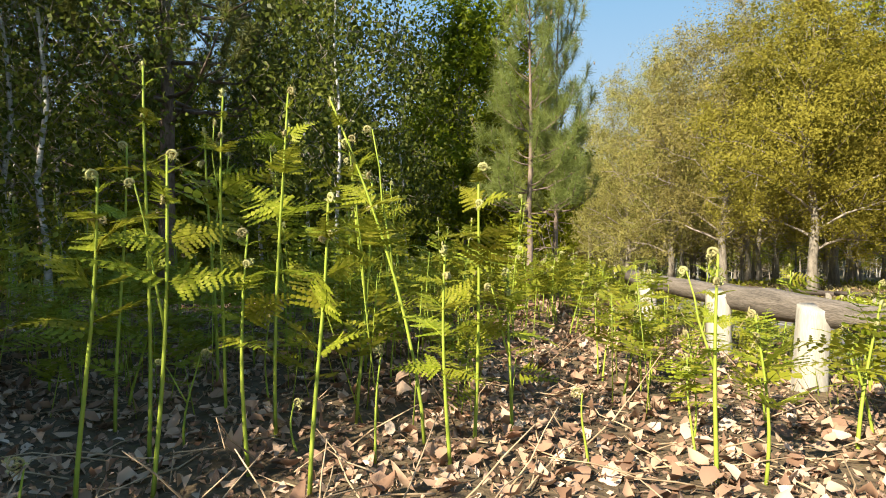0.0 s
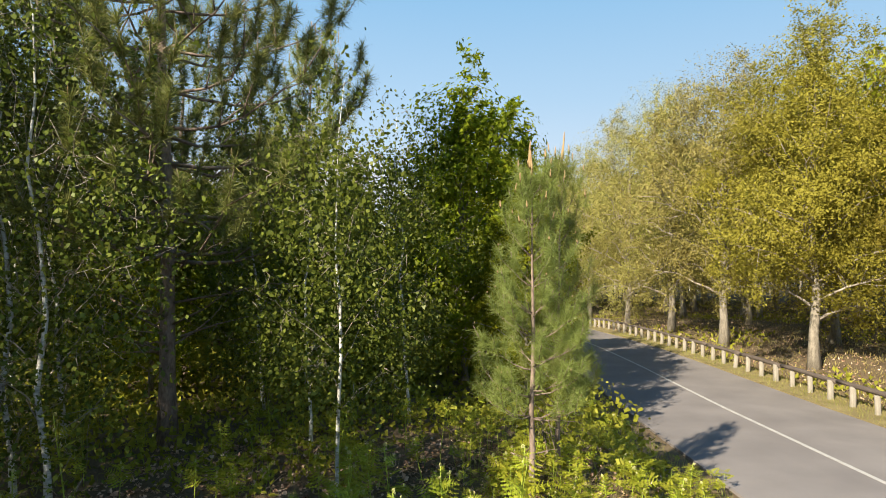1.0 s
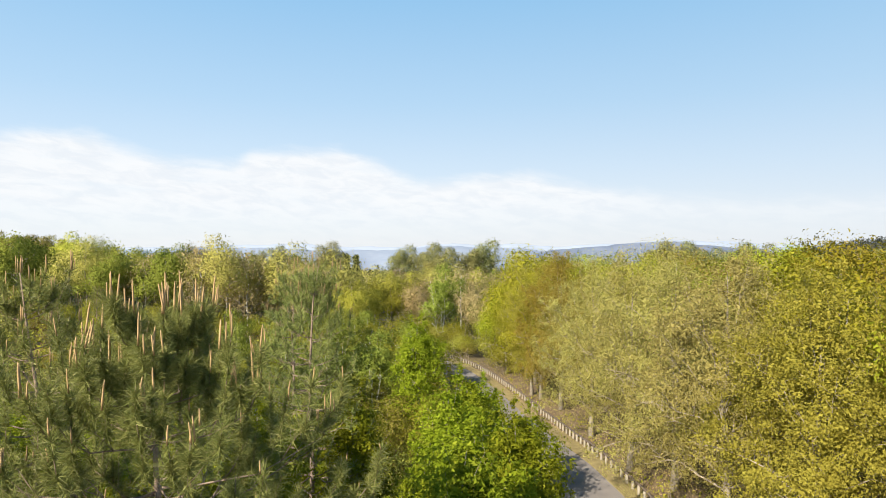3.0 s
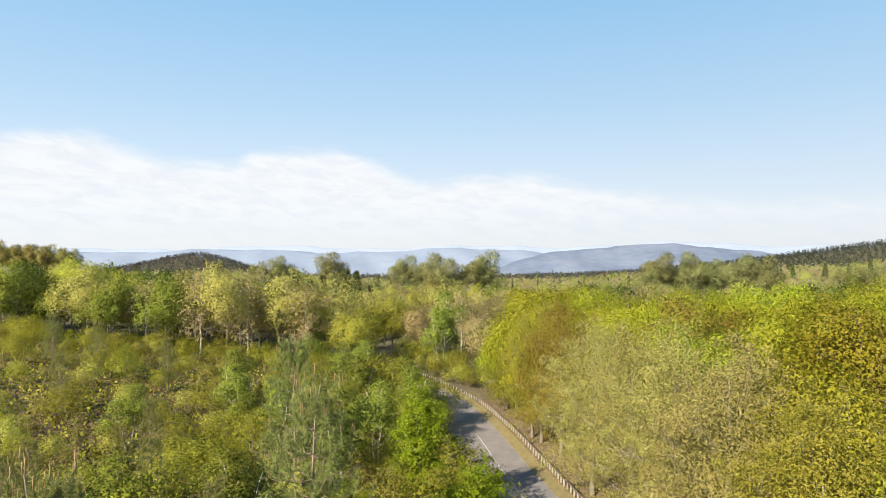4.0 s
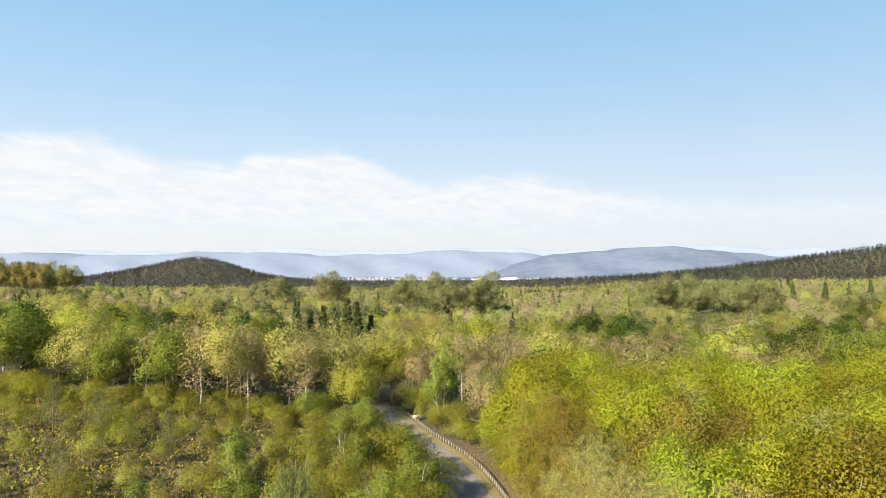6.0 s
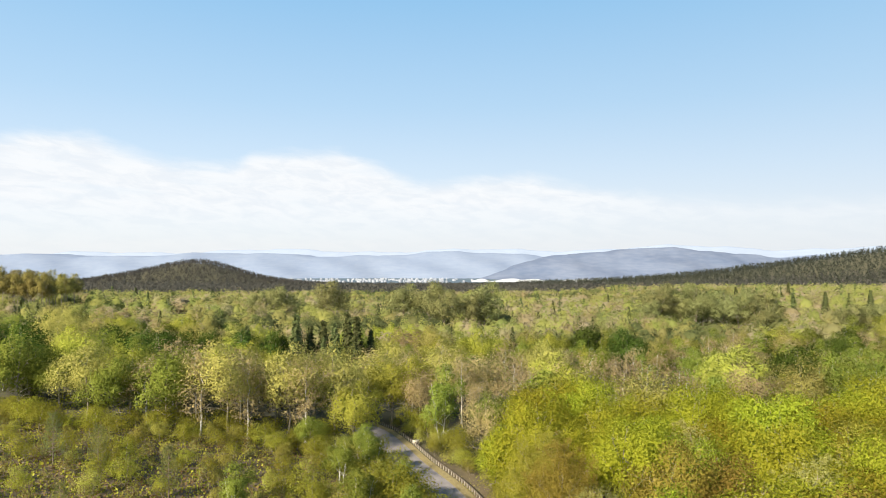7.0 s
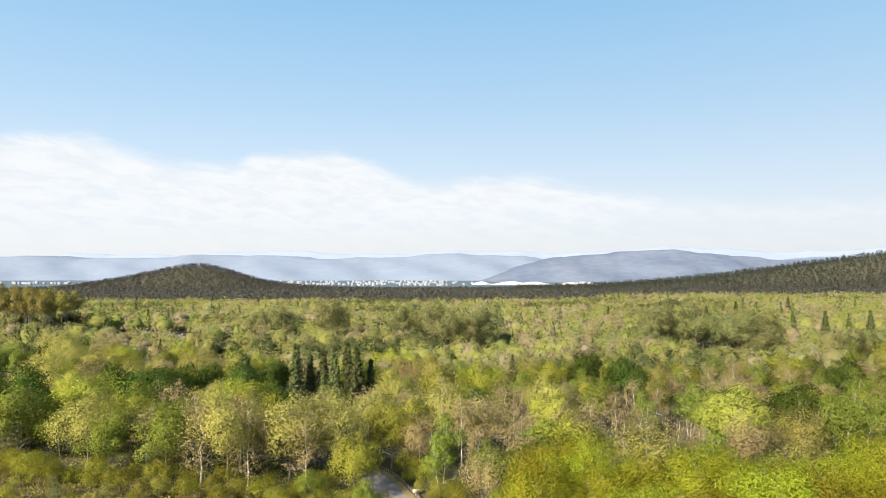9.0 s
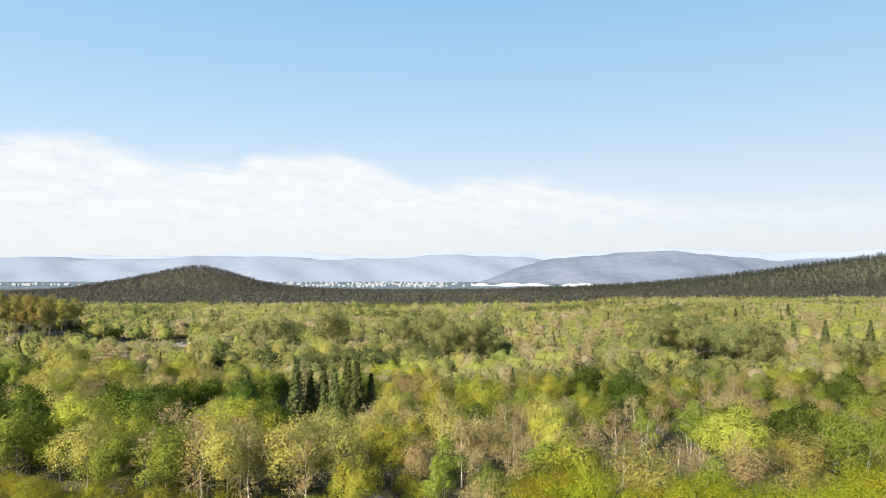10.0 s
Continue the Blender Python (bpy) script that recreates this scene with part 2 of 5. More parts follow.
M_DARKLEAF = leaf_mat("dark_green_leaves", C_MIDDARK, 0.26, 0.5)
M_BUSHLEAF = leaf_mat("bush_leaves", C_SCRUB, 0.48, 0.45, 0.22, 0.012)
M_BUSHYELLOW = leaf_mat("yellow_bush_leaves", C_SCRUBYELLOW, 0.35, 0.45)
M_BRAMBLE = leaf_mat("bramble_leaves", C_SCRUB, 0.35, 0.5, 0.0, 0.0)
M_NEEDLE = leaf_mat("pine_needles", [(0.0, (0.112, 0.135, 0.034)), (0.6, (0.189, 0.209, 0.058)), (1.0, (0.291, 0.288, 0.103))], 0.28, 0.45, 0.12, soft=False)
M_SAPNEEDLE = leaf_mat("sapling_needles", [(0.0, (0.168, 0.193, 0.043)), (0.6, (0.240, 0.267, 0.071)), (1.0, (0.336, 0.359, 0.123))], 0.45, 0.45, 0.1, soft=False)
M_CONIFER = leaf_mat("dark_conifer_needles", [(0.0, (0.055, 0.066, 0.026)), (0.7, (0.085, 0.100, 0.038)), (1.0, (0.13, 0.14, 0.055))], 0.15, 0.6)
# conifers of the far hills: haze is put into their colours as grey
M_HAZYCONIFER = leaf_mat("far_conifers", [(0.0, (0.072, 0.070, 0.062)), (0.7, (0.091, 0.089, 0.077)), (1.0, (0.114, 0.109, 0.094))], 0.35, 0.8)
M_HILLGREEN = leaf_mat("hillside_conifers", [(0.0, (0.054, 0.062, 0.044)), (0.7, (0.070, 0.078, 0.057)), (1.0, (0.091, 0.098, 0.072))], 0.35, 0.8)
M_STANDLEAF = leaf_mat("tall_stand_leaves", [(0.0, (0.17, 0.155, 0.045)), (0.6, (0.22, 0.20, 0.058)), (1.0, (0.28, 0.25, 0.08))], 0.22, 0.6, 0.15)
# far woods: tones dulled and blued a little to take in haze
M_WOODS = leaf_mat("mixed_woods", [(0.0, (0.075, 0.090, 0.040)), (0.14, (0.150, 0.165, 0.062)), (0.30, (0.285, 0.255, 0.095)), (0.44, (0.290, 0.305, 0.085)), (0.58, (0.200, 0.240, 0.075)), (0.70, (0.290, 0.240, 0.125)), (0.82, (0.330, 0.280, 0.185)), (0.94, (0.305, 0.320, 0.095))], 0.5, 0.7, 0.0, 0.0, "sort")
M_OLDPINE = leaf_mat("old_pine_needles", [(0.0, (0.143, 0.152, 0.058)), (0.6, (0.208, 0.217, 0.085)), (1.0, (0.273, 0.275, 0.117))], 0.25, 0.6, 0.12)
M_DRYGRASS = leaf_mat("dry_grass", [(0.0, (0.20, 0.16, 0.06)), (0.6, (0.32, 0.265, 0.10)), (1.0, (0.40, 0.36, 0.16))], 0.25, 0.8, 0.0, 0.0)
M_FARPOST = rough_mat("grey_post_wood", (0.17, 0.15, 0.12), (0.36, 0.33, 0.28), 3, 30, (6, 6, 0.8), 0.85, 0.5, dist=0.006)
M_HEATH = leaf_mat("brown_heath", [(0.0, (0.12, 0.085, 0.032)), (0.45, (0.21, 0.150, 0.055)), (0.7, (0.20, 0.21, 0.05)), (1.0, (0.25, 0.28, 0.06))], 0.25, 0.7)
M_GRASS = leaf_mat("grass_blades", [(0.0, (0.15, 0.18, 0.03)), (0.6, (0.28, 0.28, 0.06)), (1.0, (0.42, 0.36, 0.14))], 0.35, 0.6, 0.0, 0.0, soft=False)


# ---- geometry helpers ----
def ico_ball():
    """A ball of 80 triangles, of radius 1."""
    g = (1 + 5 ** 0.5) / 2
    v = [(-1, g, 0), (1, g, 0), (-1, -g, 0), (1, -g, 0), (0, -1, g), (0, 1, g), (0, -1, -g), (0, 1, -g), (g, 0, -1), (g, 0, 1), (-g, 0, -1), (-g, 0, 1)]
    f = [(0, 11, 5), (0, 5, 1), (0, 1, 7), (0, 7, 10), (0, 10, 11), (1, 5, 9), (5, 11, 4), (11, 10, 2), (10, 7, 6), (7, 1, 8), (3, 9, 4), (3, 4, 2), (3, 2, 6), (3, 6, 8), (3, 8, 9), (4, 9, 5), (2, 4, 11), (6, 2, 10), (8, 6, 7), (9, 8, 1)]
    v, made, out = [Vector(p).normalized() for p in v], {}, []

    def mid(a, b):
        key = (min(a, b), max(a, b))
        if key not in made:
            made[key] = len(v)
            v.append((v[a] + v[b]).normalized())
        return made[key]

    for a, b, c in f:
        ab, bc, ca = mid(a, b), mid(b, c), mid(c, a)
        out += [(a, ab, ca), (b, bc, ab), (c, ca, bc), (ab, bc, ca)]
    return np.array(v), np.array(out)


BALL_V, BALL_F = ico_ball()


class Shape:
    """Collects quads and triangles, then becomes one mesh."""

    def __init__(self):
        self.v, self.q, self.t, self.n, self.up = [], [], [], 0, []

    def add(self, verts, quads=None, tris=None):
        verts = np.asarray(verts, dtype=np.float32).reshape(-1, 3)
        if quads is not None and len(quads):
            self.q.append(np.asarray(quads, dtype=np.int32).reshape(-1, 4) + self.n)
        if tris is not None and len(tris):
            self.t.append(np.asarray(tris, dtype=np.int32).reshape(-1, 3) + self.n)
        self.v.append(verts)
        self.n += len(verts)

    def tube(self, pts, radii, sides=5):
        pts = np.asarray(pts, dtype=float)
        radii = np.broadcast_to(np.asarray(radii, dtype=float), (len(pts),))
        d = np.gradient(pts, axis=0)
        d /= np.linalg.norm(d, axis=1, keepdims=True) + 1e-9
        ref = np.array((0.0, 0, 1)) if abs(d[0, 2]) < 0.9 else np.array((1.0, 0, 0))
        a = np.cross(d, ref)
        a /= np.linalg.norm(a, axis=1, keepdims=True) + 1e-9
        b = np.cross(d, a)
        ang = np.arange(sides) * 2 * math.pi / sides
        ring = pts[:, None] + radii[:, None, None] * (a[:, None] * np.cos(ang)[None, :, None] + b[:, None] * np.sin(ang)[None, :, None])
        k, s = len(pts), sides
        i, j = np.meshgrid(np.arange(k - 1), np.arange(s), indexing="ij")
        quads = np.stack((i * s + j, i * s + (j + 1) % s, (i + 1) * s + (j + 1) % s, (i + 1) * s + j), -1)
        tris = [((k - 1) * s, (k - 1) * s + m, (k - 1) * s + m + 1) for m in range(1, s - 1)] + [(0, m + 1, m) for m in range(1, s - 1)]
        self.add(ring, quads, tris)

    def leaves(self, rng, pos, size, wide=0.6, up=0.0, along=None, fold=0.12, face=None, pad=False, tri=False, loose=0.34):
        """Leaves of one quad each: pointed and folded, or (pad) broad sprays; face: the way that they turn their upper side."""
        pos = np.asarray(pos, dtype=float)
        n = len(pos)
        if not n:
            return
        unit = lambda a: a / (np.linalg.norm(a, axis=1, keepdims=True) + 1e-9)
        d = rng.normal(size=(n, 3))
        d[:, 2] += up
        if along is not None:
            d = d * 0.55 + along
        d = unit(d)
        if face is None:
            s = unit(np.cross(d, rng.normal(size=(n, 3))))
        else:
            nn = unit(unit(face) + rng.normal(size=(n, 3)) * loose)
            d = unit(d - nn * np.sum(d * nn, 1, keepdims=True))
            s = np.cross(nn, d)
        nn = np.cross(d, s)
        L = (size * rng.uniform(0.6, 1.3, n))[:, None]
        if pad:
            w = wide * 0.5
            k = rng.uniform(0.65, 1.25, (4, n, 1))
            v = np.stack((pos + (d * 0.55 - s * w) * L * k[3], pos + (d * 0.5 + s * w * 0.8) * L * k[2] + nn * L * fold * 0.5, pos + (s * w - d * 0.4) * L * k[1], pos - (d * 0.5 + s * w) * L * k[0]), 1)
            if tri:
                v = v[:, :3]
            if face is not None:
                soft = unit(unit(face) + rng.normal(size=(n, 3)) * 0.22)
                self.up.append(np.repeat(soft, 3 if tri else 4, 0))
        else:
            mid = pos + d * L * 0.45
            v = np.stack((pos, mid + s * L * wide * 0.5 + nn * L * fold, pos + d * L, mid - s * L * wide * 0.5 + nn * L * fold), 1)
        if pad and tri:
            self.add(v, None, np.arange(n * 3).reshape(n, 3))
        else:
            self.add(v, np.arange(n * 4).reshape(n, 4))

    def needles(self, rng, pos, axis, length, count, width, spread=0.75):
        """Tufts of thin needles that point out along each axis."""
        pos, axis = np.asarray(pos, dtype=float), np.asarray(axis, dtype=float)
        pos, axis = np.repeat(pos, count, 0), np.repeat(axis, count, 0)
        n = len(pos)
        d = axis * 0.62 + rng.normal(size=(n, 3)) * spread
        d /= np.linalg.norm(d, axis=1, keepdims=True) + 1e-9
        s = np.cross(d, rng.normal(size=(n, 3)))
        s /= np.linalg.norm(s, axis=1, keepdims=True) + 1e-9
        start = pos + axis * rng.uniform(-0.25, 0.25, n)[:, None] * length
        L = (length * rng.uniform(0.7, 1.15, n))[:, None]
        v = np.stack((start - s * width, start + s * width, start + d * L), 1)
        self.add(v, None, np.arange(n * 3).reshape(n, 3))

    def mesh(self, name, mat, smooth=False):
        me = bpy.data.meshes.new(name)
        v = np.concatenate(self.v) if self.v else np.zeros((0, 3), np.float32)
        q = np.concatenate(self.q) if self.q else np.zeros((0, 4), np.int32)
        t = np.concatenate(self.t) if self.t else np.zeros((0, 3), np.int32)
        me.vertices.add(len(v))
        me.vertices.foreach_set("co", v.ravel())
        me.loops.add(q.size + t.size)
        me.loops.foreach_set("vertex_index", np.concatenate((q.ravel(), t.ravel())).astype(np.int32))
        me.polygons.add(len(q) + len(t))
        me.polygons.foreach_set("loop_start", np.concatenate((np.arange(len(q)) * 4, q.size + np.arange(len(t)) * 3)).astype(np.int32))
        if smooth:
            me.polygons.foreach_set("use_smooth", np.ones(len(q) + len(t), dtype=bool))
        me.update(calc_edges=True)
        me.validate()
        me.materials.append(mat)
        if self.up and sum(map(len, self.up)) == len(v) == len(me.vertices):
            me.polygons.foreach_set("use_smooth", np.ones(len(me.polygons), dtype=bool))
            me.normals_split_custom_set_from_vertices(np.concatenate(self.up).astype(np.float32))
        return me


def part(name, shape, mat, parent=None, label="", smooth=False):
    ob = new(name, shape.mesh(name, mat, smooth))
    if parent is not None:
        ob.parent = parent
    if label:
        ob["label"] = label
    return ob


def thing(name, label, category, group="", kind=""):
    return tagged(new(name), label, category, group, kind)


def step(x, a, b):
    u = np.clip((np.asarray(x, dtype=float) - a) / (b - a), 0, 1)
    return u * u * (3 - 2 * u)


# ---- the lie of the land ----
BASE_Y = (-400, -40, 0, 10, 18, 32, 44, 64, 98, 132, 175, 300, 450, 560, 800, 980, 1400, 1800, 3000, 4600)
BASE_Z = (0.5, -0.2, -0.5, -0.9, -1.4, -2.1, -2.8, -4.9, -6.2, -7.4, -11.8, -14, -22, -33, -41, -50, -74, -92, -150, -210)
ROAD_Y = (-60, 0, 20, 32, 44, 60, 67, 84, 95, 99, 110, 122, 134, 145, 160)
ROAD_X = (8.1, 8.1, 8.3, 8.5, 7.6, 5.9, 5.2, 2.5, 0.0, -1.9, -7.2, -11.2, -17.0, -25.0, -40.0)


def curve_of(y, ys, xs):
    """A smooth curve through the given places."""
    y = np.asarray(y, dtype=float)
    return sum(np.interp(y + o, ys, xs) for o in (-7, -4.5, -2, 0, 2, 4.5, 7)) / 7


def road_x(y):
    return curve_of(y, ROAD_Y, ROAD_X)


def ground_z(x, y):
    x, y = np.asarray(x, dtype=float), np.asarray(y, dtype=float)
    z = np.interp(y, BASE_Y, BASE_Z)
    left = road_x(np.clip(y, -60, 160)) - x
    bank = -np.interp(np.clip(y, -400, 30), (-400, 0, 10, 22, 30), (0, -0.52, -0.92, -0.9, -0.6))
    z = z + bank * step(left, 3.4, 6.0) * (1 - step(y, 18, 45))
    z = z + np.minimum(0.1 * np.maximum(left - 6, 0), 6.0) * step(y, 25, 80) * (1 - step(y, 350, 700))
    z = z + 12 * step(x, 90, 300) * step(y, 120, 260) * (1 - step(y, 600, 1100))
    z = z + 0.6 * step(-left, 3.6, 8) * (1 - step(y, 60, 110))
    z = z + 5 * np.exp(-((x + 262) / 60) ** 2 - ((y - 372) / 50) ** 2)
    # two wooded hills far off
    z = z + 40 * np.exp(-((x + 680) / 130) ** 2 - ((y - 1690) / 190) ** 2) + 30 * np.exp(-((x + 690) / 270) ** 2 - ((y - 1700) / 210) ** 2) + 12 * np.exp(-((x + 880) / 110) ** 2 - ((y - 1690) / 190) ** 2)
    z = z + 120 * np.exp(-((x - 1500) / 720) ** 2 - ((y - 1640) / 260) ** 2)
    rough = step(np.hypot(x - road_x(np.clip(y, -60, 160)), 0), 3.2, 5.5)
    z = z + rough * (0.035 * np.sin(2.1 * x + 0.7 * y) + 0.03 * np.sin(1.3 * y - 1.9 * x + 1) + 0.02 * np.sin(5.3 * x) * np.sin(4.7 * y + 2))
    z = z + step(np.hypot(x, y), 60, 300) * (0.8 * np.sin(x * 0.043 + 1) * np.sin(y * 0.037) + 0.5 * np.sin(x * 0.11 + y * 0.07))
    return z


def gz(x, y):
    return float(ground_z(x, y))


def graded(near, far, first, growth):
    out, s = [0.0], first
    while out[-1] < far:
        out.append(out[-1] + s)
        if out[-1] > near:
            s *= growth
    return np.array(out)


gx = graded(12, 4200, 0.25, 1.09)
gx = np.concatenate((-gx[:0:-1], gx))
gy = np.concatenate((-graded(3, 400, 0.5, 1.35)[:0:-1], graded(34, 4650, 0.25, 1.055)))
X, Y = np.meshgrid(gx, gy, indexing="xy")
Zg = ground_z(X, Y)
land = Shape()
ny, nx = X.shape
ii, jj = np.meshgrid(np.arange(ny - 1), np.arange(nx - 1), indexing="ij")
land.add(np.stack((X, Y, Zg), -1), np.stack((ii * nx + jj, ii * nx + jj + 1, (ii + 1) * nx + jj + 1, (ii + 1) * nx + jj), -1))
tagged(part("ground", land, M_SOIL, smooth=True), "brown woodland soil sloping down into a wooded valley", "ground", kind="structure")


def strip(name, ys, x0, x1, lift, mat, label, category, across=3, kind="structure"):
    """A band that follows the road, with a real thickness."""
    sh = Shape()
    c = road_x(ys)
    t = np.linspace(0, 1, across)
    d = np.gradient(c, ys)
    norm = np.stack((np.ones_like(d), -d), 1) / np.sqrt(1 + d * d)[:, None]
    off = x0 + (x1 - x0) * t
    px = c[:, None] + off * norm[:, :1]
    py = ys[:, None] + off * norm[:, 1:]
    top = np.stack((px, py, np.interp(py, BASE_Y, BASE_Z) + lift), -1)
    k = len(ys)
    low = top.copy()
    low[..., 2] -= 0.25
    a, b = np.meshgrid(np.arange(k - 1), np.arange(across - 1), indexing="ij")
    sh.add(top, np.stack((a * across + b, a * across + b + 1, (a + 1) * across + b + 1, (a + 1) * across + b), -1))
    for e, flip in ((0, 1), (across - 1, 0)):
        v = np.stack((top[:, e], low[:, e]), 1)
        i = np.arange(k - 1) * 2
        q = np.stack((i, i + 2, i + 3, i + 1), -1)
        sh.add(v, q[:, ::-1] if flip else q)
    return tagged(part(name, sh, mat), label, category, kind=kind)


ys = np.arange(-55, 150, 1.0)
strip("road", ys, -3.0, 3.0, 0.06, M_ROAD, "grey asphalt lane winding down through the woods", "road", 7)
strip("verge", ys, 3.0, 4.4, 0.10, M_VERGE, "strip of dry yellow grass between road and fence", "verge", 4)
strip("centre_line", np.arange(-55, 75, 0.8), -0.05, 0.05, 0.067, M_PAINT, "thin worn white line along the middle of the road", "road marking", 2)


# ---- trees ----
def profile_dome(u):
    return np.sqrt(np.clip(1 - (1.7 * u - 0.62) ** 2, 0.03, 1))


def profile_tall(u):
    return np.clip(np.sin(math.pi * np.clip(u * 0.86 + 0.12, 0, 1)) ** 0.7, 0.05, 1)


def profile_cone(u):
    return np.clip(1.02 - u, 0.03, 1)


def jitter_line(rng, a, b, n, amount, sag=0.0):
    t = np.linspace(0, 1, n)[:, None]
    p = a + (b - a) * t
    w = rng.normal(size=(n, 3)) * amount * np.linalg.norm(b - a)
    w[0] = 0
    p = p + w * t
    p[:, 2] += sag * (t[:, 0] * (1 - t[:, 0])) * 4
    return p


def broadleaf(name, seed, height, radius, base, trunk_r, mats, label, category="tree", limbs=11, subs=6, twigs=2, leaves=1500, leaf=0.34, profile=profile_dome,
              spread=0.5, group="", stems=1, droop=0.0, lean=0.25, pad=False, lobe=0.42, limb=0.50, shell=0, blend=0.9):
    """A tree with a tapered trunk, limbs that fork into twigs, and leaves at the twigs."""
    rng = np.random.default_rng(seed)
    root = thing(name, label, category, group)
    bark, twig_mat, leaf_m = mats
    tr, br, cr = Shape(), Shape(), Shape()
    tips, ends = [], []
    for s in range(stems):
        off = np.array((0.0, 0, 0)) if stems == 1 else np.array((rng.uniform(-0.35, 0.35), rng.uniform(-0.35, 0.35), 0))
        tall = height * (1 if s == 0 else rng.uniform(0.75, 0.95))
        top = off * (1 + 3 * (stems > 1)) + np.array((rng.normal() * lean, rng.normal() * lean, tall * 0.93))
        axis = jitter_line(rng, off + np.array((0, 0, -0.25)), top, 9, 0.018)
        tt = np.linspace(0, 1, 9)
        r = trunk_r * (1 - 0.93 * tt) ** 0.9
        r[0] *= 1.5
        tr.tube(axis, r, 8)
        for i in range(limbs):
            u = (i + rng.uniform(0, 1)) / limbs
            zt = base + (tall - base) * u
            start_u = np.clip((base * 0.75 + (zt - base * 0.75) * 0.62) / tall, 0.05, 0.95)
            a = np.array([np.interp(start_u, tt, axis[:, k]) for k in range(3)])
            ang = i * 2.4 + rng.uniform(-0.5, 0.5)
            rad = radius * profile(u) * rng.uniform(0.62, 1.0)
            b = np.array((a[0] + math.cos(ang) * rad, a[1] + math.sin(ang) * rad, zt))
            line = jitter_line(rng, a, b, 6, 0.05, rad * 0.10)
            ends.append(a + (b - a) * 0.86)
            ends.append(a + (b - a) * 0.50 + np.array((0, 0, radius * 0.10)))
            r0 = trunk_r * limb * (1 - 0.75 * u)
            br.tube(line, r0 * (1 - 0.85 * np.linspace(0, 1, 6)), 5)
            for j in range(subs):
                w = rng.uniform(0.35, 1.0)
                p = np.array([np.interp(w, np.linspace(0, 1, 6), line[:, k]) for k in range(3)])
                way = (b - a) / (np.linalg.norm(b - a) + 1e-6) * 0.5 + rng.normal(size=3) * 0.75 + np.array((0, 0, 0.25 - droop))
                way /= np.linalg.norm(way)
                q = p + way * radius * rng.uniform(0.22, 0.5) * (1.1 - 0.4 * u)
                sl = jitter_line(rng, p, q, 4, 0.07, -droop * 0.2)
                br.tube(sl, r0 * 0.36 * (1 - 0.8 * np.linspace(0, 1, 4)), 3)
                tips.append(q)
                tips.append(sl[2])
                for k in range(twigs):
                    e = sl[rng.integers(1, 4)]
                    g = rng.normal(size=3) + way * 0.6 + np.array((0, 0, 0.2 - droop * 1.5))
                    g = e + g / np.linalg.norm(g) * radius * rng.uniform(0.08, 0.20)
                    br.tube(np.stack((e, (e + g) / 2 + rng.normal(size=3) * 0.03, g)), np.array((1, 0.7, 0.3)) * max(r0 * 0.12, 0.006), 3)
                    tips.append(g)
    tips = np.array(tips)
    if shell:
        # a full crown: many rounded lumps over one dome
        mid = np.array((0, 0, base + (height - base) * 0.42))
        k = np.arange(shell) + 0.5
        h = 1 - 1.40 * k / shell
        a = k * 2.39996 + rng.uniform(-0.8, 0.8, shell)
        c = np.sqrt(np.clip(1 - h * h, 0, 1))
        ends = np.stack((c * np.cos(a) * radius, c * np.sin(a) * radius, h * np.where(h > 0, height - mid[2], mid[2] - base)), 1) * rng.uniform(0.45, 1.0, shell)[:, None] + mid
        r = radius * lobe * rng.uniform(0.42, 1.15, shell)
        ends, r = np.concatenate((ends, mid[None])), np.append(r, radius * 0.55)
        n = leaves * 3
        pick = rng.choice(len(ends), n, p=r ** 2 / np.sum(r ** 2))
        way = rng.normal(size=(n, 3)) + np.array((0, 0, 0.3))
        way /= np.linalg.norm(way, axis=1, keepdims=True)
        pos = ends[pick] + way * (r[pick] * np.where(rng.random(n) < 0.16, rng.uniform(1.1, 1.5, n), 1.16 - 0.60 * rng.uniform(0, 1, n) ** 1.2))[:, None]
        deep = np.linalg.norm(pos[:, None] - ends[None], axis=2) / r[None]
        deep[np.arange(n), pick] = 9
        keep = np.flatnonzero((pos[:, 2] > 0.1) & (deep.min(axis=1) > 0.52))[:leaves]
        out = pos - mid
        out = 0.6 * way + blend * out / (np.linalg.norm(out, axis=1, keepdims=True) + 1e-6)
    elif pad:
        # foliage gathers in rounded lumps round the ends of the limbs
        ends = np.array(ends)
        r = radius * lobe * rng.uniform(0.75, 1.25, len(ends))
        pick = rng.choice(len(ends), leaves, p=r ** 2 / np.sum(r ** 2))
        way = rng.normal(size=(leaves, 3)) + np.array((0, 0, 0.35))
        way /= np.linalg.norm(way, axis=1, keepdims=True)
        pos = ends[pick] + way * (r[pick] * (1.12 - 0.46 * rng.uniform(0, 1, leaves) ** 1.5))[:, None] * np.array((1, 1, 0.82))
        if twigs:
            some = rng.random(leaves) < 0.6
            pos[some] = tips[rng.integers(0, len(tips), some.sum())] + rng.normal(size=(some.sum(), 3)) * 0.03 * radius
        deep = np.min(np.linalg.norm((pos[:, None] - ends[None]) / np.array((1, 1, 0.82)), axis=2) / r[None], axis=1)
        keep = (pos[:, 2] > 0.1) & (deep > (0.15 if twigs else 0.50))
        out = pos - np.array((0, 0, base + (height - base) * 0.35))
        out = way + 0.85 * out / (np.linalg.norm(out, axis=1, keepdims=True) + 1e-6)
    else:
        pick = rng.integers(0, len(tips), leaves)
        pos = tips[pick] + np.clip(rng.normal(size=(leaves, 3)), -1.6, 1.6) * spread * radius * 0.20
        pos[:, 2] -= abs(rng.normal(size=leaves)) * droop * 0.5
        keep = pos[:, 2] > 0.15
        out = pos - np.array((0, 0, base + (height - base) * 0.42))
